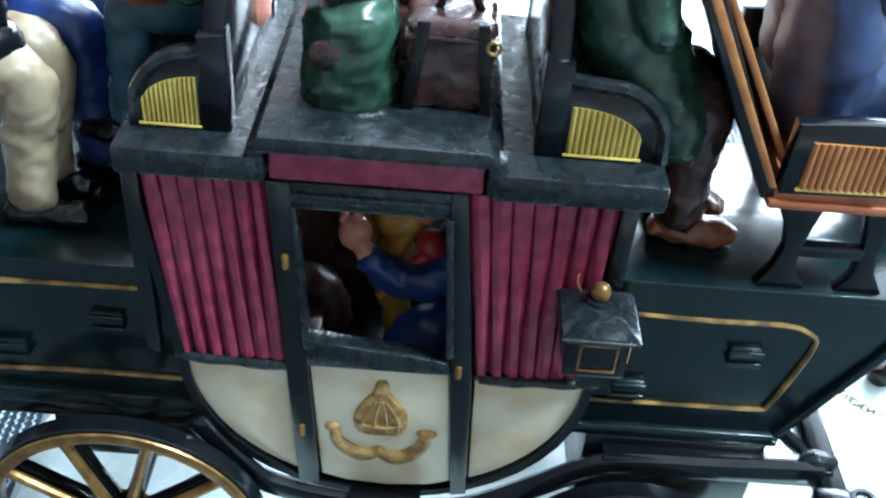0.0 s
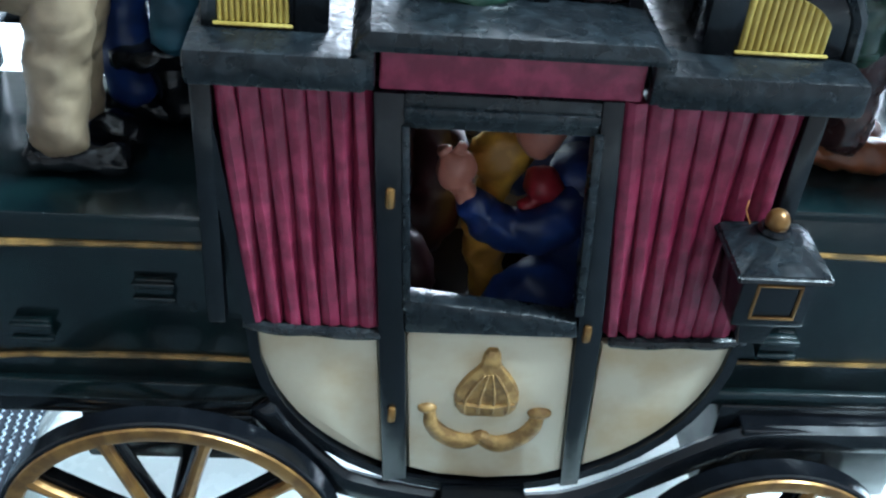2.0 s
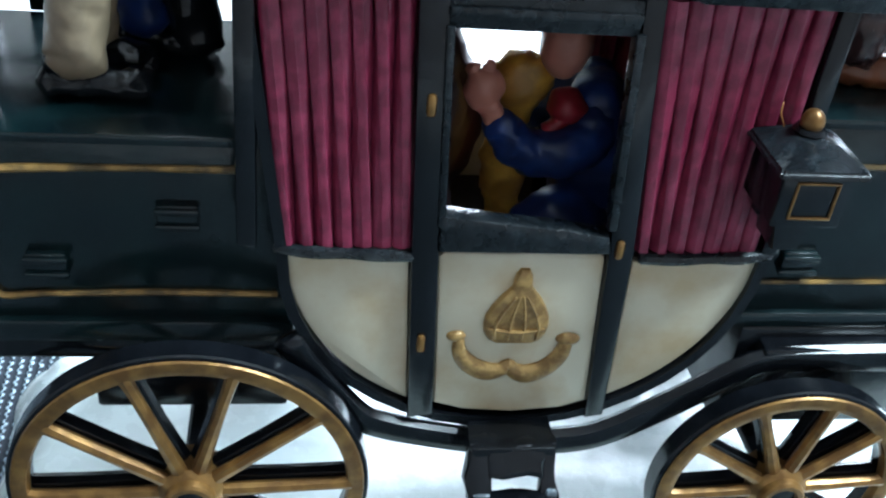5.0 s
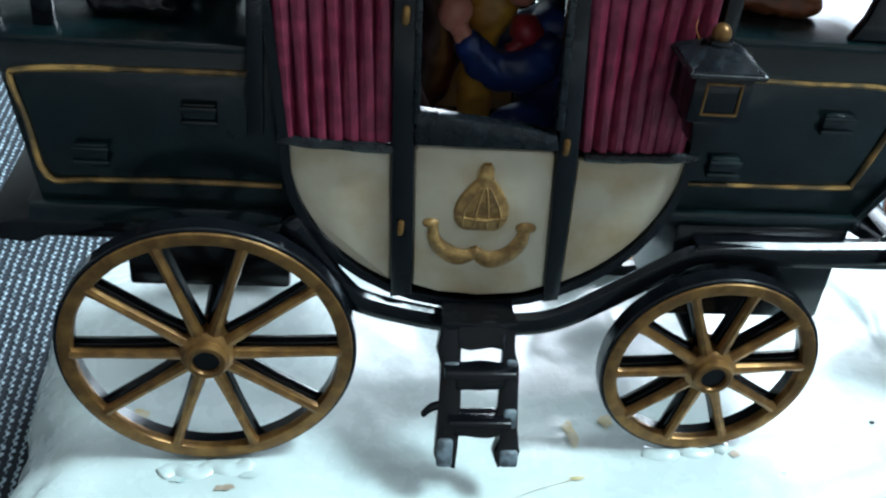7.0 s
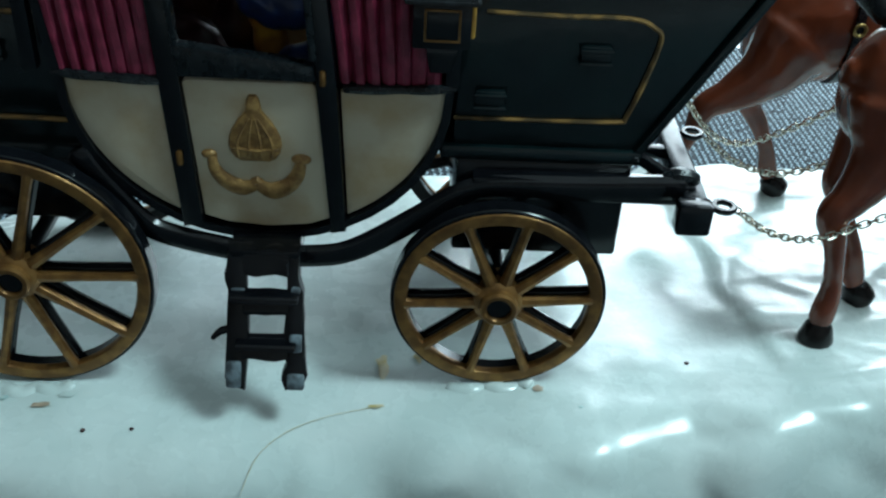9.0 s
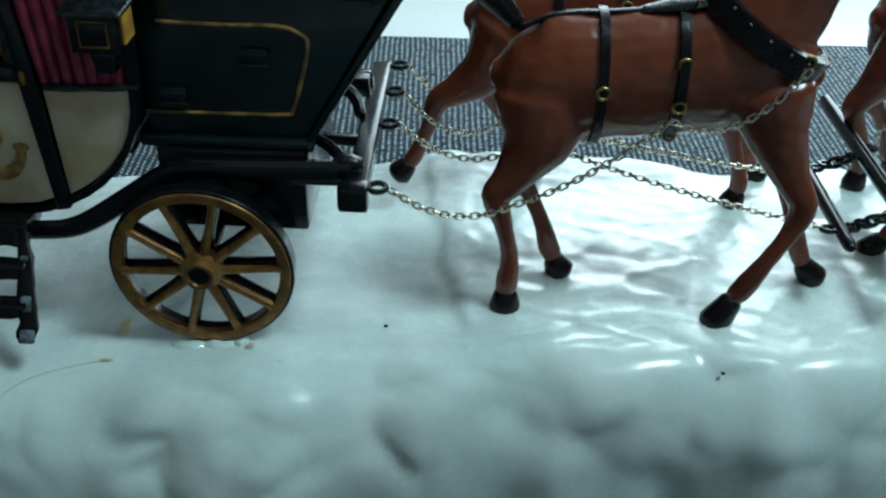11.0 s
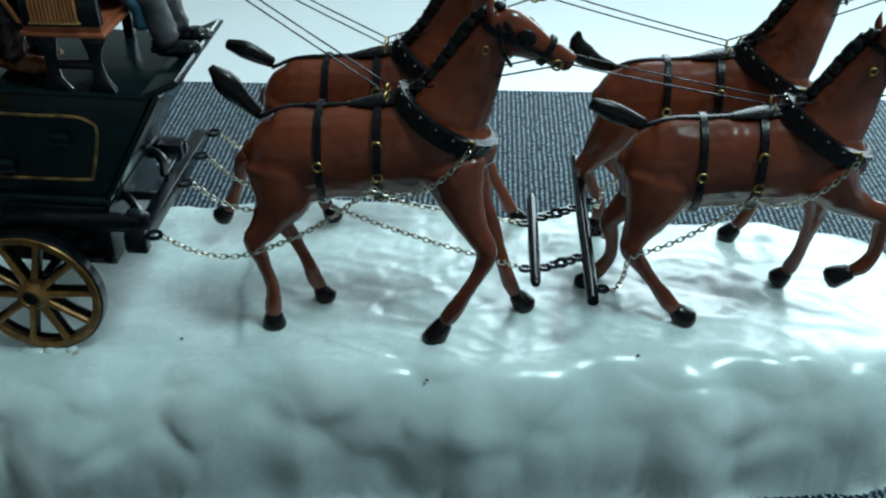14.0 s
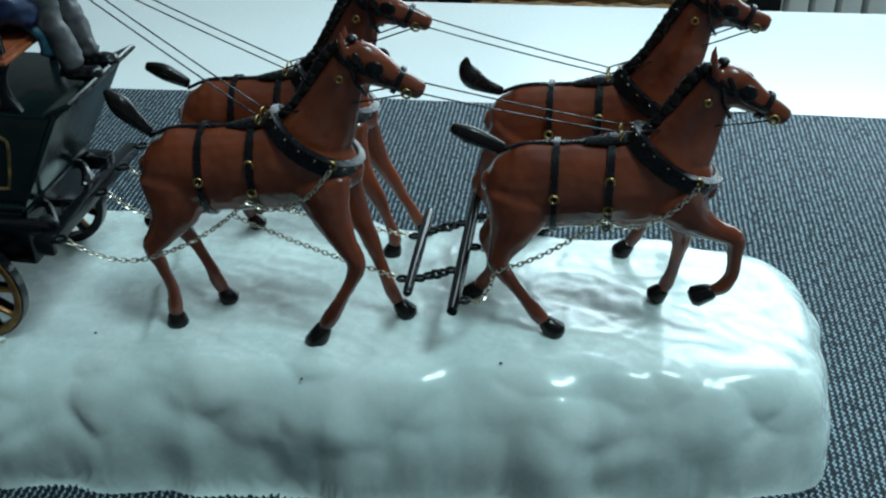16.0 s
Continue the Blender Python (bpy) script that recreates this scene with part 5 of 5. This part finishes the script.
rider = [("limb", 0, [(9, 187, 120, 9, 9), (9, 186, 132, 9.5, 10), (7, 185, 143, 8.5, 10), (5, 185, 151, 5, 7)]), ("limb", 0, [(9, 181, 124, 6), (0, 179, 125, 6.2), (-6, 178, 121, 5), (-7, 179, 113, 4.4)]),
         ("limb", 0, [(5.5, 180, 145, 5.4), (0, 178, 141.6, 5.0), (-7, 177, 140.4, 4.6), (-12, 176.6, 143.6, 4.0), (-15.6, 176.2, 147.6, 3.2)]), ("ball", 1, (-18.4, 176, 153.6), (3.5, 2.8, 4.2)), ("limb", 1, [(-16.4, 176, 148.6, 2.2), (-17.4, 176, 151, 2.6)]),
         ("limb", 1, [(-20, 176, 155, 1.5), (-20.6, 176.4, 158, 1.0)]), ("limb", 1, [(-18, 176, 156, 1.5), (-18.2, 176.4, 159, 1.0)]),
         ("ball", 1, (-3.0, 182, 160.2), (4.8, 5.0, 6.4)), ("ball", 2, (-1.6, 179.6, 149.2), (4.0, 3.2, 3.6)), ("limb", 2, [(-3, 179, 147, 1.8), (-5.5, 178.6, 145.2, 1.2)]), ("limb", 0, [(9, 193, 148, 5), (1, 197, 142, 4.4), (-5, 196, 139, 3.6)])]
figurine("inside_passenger", rider, [BLUE, SKIN, RED], "plain figure in a blue coat inside the coach", group=PASSENGERS)
lady = [("limb", 0, [(-8.6, 188, 112, 3.6, 4), (-9.2, 188, 124, 3.8, 4), (-10.4, 188, 131, 4.2, 4), (-11.6, 188, 137, 3.2, 4), (-9.4, 188, 144, 3.0, 4), (-8.8, 188, 149, 6.0, 4.4), (-9.4, 188, 152.4, 6.4, 4.2), (-10, 188, 154.6, 3.0, 3)])]
figurine("inside_passenger", lady, [SCARF], "plain figure in ochre yellow clothes inside the coach", group=PASSENGERS)
# body widened to block the far window, so the cabin's left stays dark
gloom = [("limb", 0, [(-34, 204, 122, 9, 11), (-34, 204, 142, 9, 12), (-33.5, 203, 157, 7, 10), (-33, 202, 166, 5.5, 7)]), ("limb", 0, [(-36, 190, 130, 5), (-27, 187, 128, 4.5), (-23, 186, 119, 4)]), ("limb", 0, [(-31, 204, 118, 9), (-24, 205, 124, 9), (-20, 206, 132, 8), (-20, 207, 141, 6.5), (-23, 208, 149, 5), (-24, 208, 156, 5), (-25, 208, 166, 6)])]
figurine("inside_passenger", gloom, [PLUM], "plain figure in dark maroon clothes, widened to darken the coach's inside", group=PASSENGERS)


# ---- luggage on the roof ----
def sack():
    s = thing("luggage_sack", "green tied sack with a folded neck on the coach roof", "sack")
    b = bmesh.new()
    tube([(-19.5, 176, 188.2, 8.6, 9), (-19.5, 176, 189.6, 9.8, 10), (-19.8, 176, 198, 9.2, 10), (-19.4, 176, 205.5, 8.6, 9.4), (-19.2, 176, 208.2, 6.4, 7), (-19.2, 176, 209.5, 4.4, 5)], 40, 8, b, up=(0, 1, 0))
    for v in b.verts:
        v.co += Vector((1, 0.6, 0.4)) * 1.3 * noise.noise(v.co * 0.16) + Vector((0.5, 1, 0.2)) * 0.8 * noise.noise(v.co * 0.34) - Vector((0.2, -1, 0)) * 1.5 * max(0, 0.3 - abs(noise.noise(Vector((v.co.x * 0.12, v.co.y * 0.12, v.co.z * 0.3))))) + Vector((0.4, 0.8, 0)) * 0.5 * noise.noise(v.co * 0.8)
    part("bag", b, COAT, s)
    t = tube([(-19.2, 176, 209, 4.2, 5), (-19.4, 176, 212, 6.4, 7), (-19.6, 176, 215.5, 7, 7.5)], 20, 4)
    for v in t.verts:
        v.co += Vector((1, 1, 0)) * 1.1 * noise.noise(v.co * 0.5)
    part("neck", t, COAT, s)
    part("cord", torus(pose(-19.2, 176, 209.4, 90, 0, 0), 4.8, 0.7, n=20, k=6), BROWN, s)
    p = ball((-23.6, 167.2, 200), (3.4, 1.2, 3.0))
    part("patch", p, BROWN, s, "brown worn patch")


sack()


def suitcase():
    s = thing("suitcase", "brown leather case with straps on the coach roof", "suitcase")
    b = box(-9.4, 7.0, 170, 184, 188.4, 206.6, 2.0, segments=3)
    bmesh.ops.subdivide_edges(b, edges=[e for e in b.edges if e.calc_length() > 6], cuts=9, use_grid_fill=True)
    for v in b.verts:
        v.co += Vector((0.6, 0.6, 0.3)) * noise.noise(v.co * 0.25) + Vector((0.2, 0.5, 0.2)) * noise.noise(v.co * 0.6)
    part("case", b, BROWN, s)
    part("lid_edge", box(-9.8, 7.4, 169.4, 184.6, 203.0, 204.2, 0.5), BROWN, s)
    part("strap", prism([(-9.9, 188.4), (-7.5, 188.4), (-5.0, 207.2), (-7.4, 207.2)], 169.0, 170.4, 0.4), LEATHER, s)
    part("strap", prism([(5.2, 188.4), (7.4, 188.4), (5.6, 207.2), (3.4, 207.2)], 169.0, 170.4, 0.4), LEATHER, s)
    part("handle", tube([(-4, 177, 206.4, 0.8), (-2, 177, 209.6, 0.9), (2, 177, 209.6, 0.9), (4, 177, 206.4, 0.8)], 8, 4), LEATHER, s)
    part("buckle", torus(pose(6.6, 169, 203), 1.2, 0.4, n=12, k=6), BRASS, s, "brass buckle")


suitcase()
bundle = thing("luggage_bundle", "orange and maroon wrapped bundle behind the cases", "bundle")
part("roll", tube([(-16, 196, 206, 6), (-4, 196, 206, 7), (6, 196, 206, 6)], 16, 4), RUST, bundle)
part("box", box(-26, 6, 188, 206, 188.4, 200, 1.5), BROWN, bundle)


# the coach stands a little askew on the base; whoever and whatever rides on it turns with it
ASKEW = Matrix.Translation((XC * MM, NEAR * MM, 0)) @ Matrix.Rotation(radians(-2.5), 4, "Z") @ Matrix.Translation((-XC * MM, -NEAR * MM, 0))
for ob in [o for o in bpy.data.objects if not o.parent and o.name.split(".")[0] in ("stagecoach", "seated_figurine", "inside_passenger", "luggage_sack", "suitcase", "luggage_bundle")]:
    ob.matrix_world = ASKEW @ ob.matrix_world


# ---- marks on the snow ----
def stain(x, y, w, d, mat, label):
    b = bmesh.new()
    n = 14
    rim = []
    for k in range(n):
        a = k * math.tau / n
        r = 0.7 + 0.5 * noise.noise(Vector((x + 3 * math.cos(a), y + 3 * math.sin(a), 1.0)))
        px, py = x + w * r * math.cos(a), y + d * r * math.sin(a)
        rim.append(b.verts.new((px, py, snow_height(px, py)[0] + 0.35)))
    mid = b.verts.new((x, y, snow_height(x, y)[0] + 0.55))
    for k in range(n):
        b.faces.new((rim[k - 1], rim[k], mid))
    return tagged(finish(b, "glue_stain", mat, None, 60), label, "stain", "glue stains on the snow")


CHIPPED = material("beige_plaster_chip", (0.52, 0.44, 0.36), 0.5, second=(0.38, 0.30, 0.22), scale=200)
stain(20.5, 155, 2.4, 7.0, STAIN, "ochre glue stain on the snow")
stain(31, 158.5, 2.4, 3.6, STAIN, "ochre glue stain on the snow")
stain(19, 139.6, 3.4, 0.8, STAIN, "ochre glue stain on the snow")
stain(-89, 169, 3.0, 4.2, STAIN, "ochre glue stain on the snow")
stain(-61, 147, 3.6, 1.6, TEALSTAIN, "pale teal paint stain on the snow")
stain(-78, 147, 3.0, 1.2, TEALSTAIN, "pale teal paint stain on the snow")
stain(71, 136.4, 0.9, 0.7, TEALSTAIN, "tiny teal paint stain on the snow")
stain(-67, 143.4, 4.0, 1.4, CHIPPED, "beige plaster chip on the snow below a wheel")
stain(61, 144, 2.2, 1.6, CHIPPED, "beige plaster chip on the snow below a wheel")
hair = [(x, y, snow_height(x, y)[0] + 0.06, 0.08) for x, y in ((-14, 119), (-10.4, 126), (-4, 132), (6, 136.6), (19, 139.6))]
tagged(finish(tube(hair, 5, 4), "glue_thread", STAIN, None, 60), "thin ochre thread of dried glue on the snow", "glue thread")
for x0, x1, y in ((-82, -58, 150), (38, 62, 146.5)):
    rows = [(x, y + 1.2 * math.sin(x * 0.7), snow_height(x, y)[0] + 0.1, 0.9 + 0.5 * math.sin(x * 1.3), 2.2) for x in np.arange(x0, x1, 3.0)]
    tagged(finish(tube(rows, 8, 3), "glue_bead", SNOW, None, 60), "white bead of glue where a wheel meets the snow", "glue bead")
bead = thing("glass_bead", "dark clear glass bead with a brass pin on the snow", "bead")
bz = snow_height(-102, 131)[0]
part("ball", ball((-102, 131, bz + 2.0), (4.2, 4.2, 3.4)), CHIP, bead)
part("pin", ball((-103, 128.4, bz + 1.8), (1.4, 1.2, 1.0)), BRASS, bead, "brass pin")
for x, y in ((101.7, 151), (81, 116), (-54, 134), (-42, 134), (280, 145), (200, 130), (310, 128)):
    b = ball((x, y, snow_height(x, y)[0] + 0.2), (0.7, 0.6, 0.45), u=8, v=6)
    tagged(finish(b, "paint_speck", BROWN, None, 60), "tiny dark speck of paint on the snow", "speck", "specks on the snow")
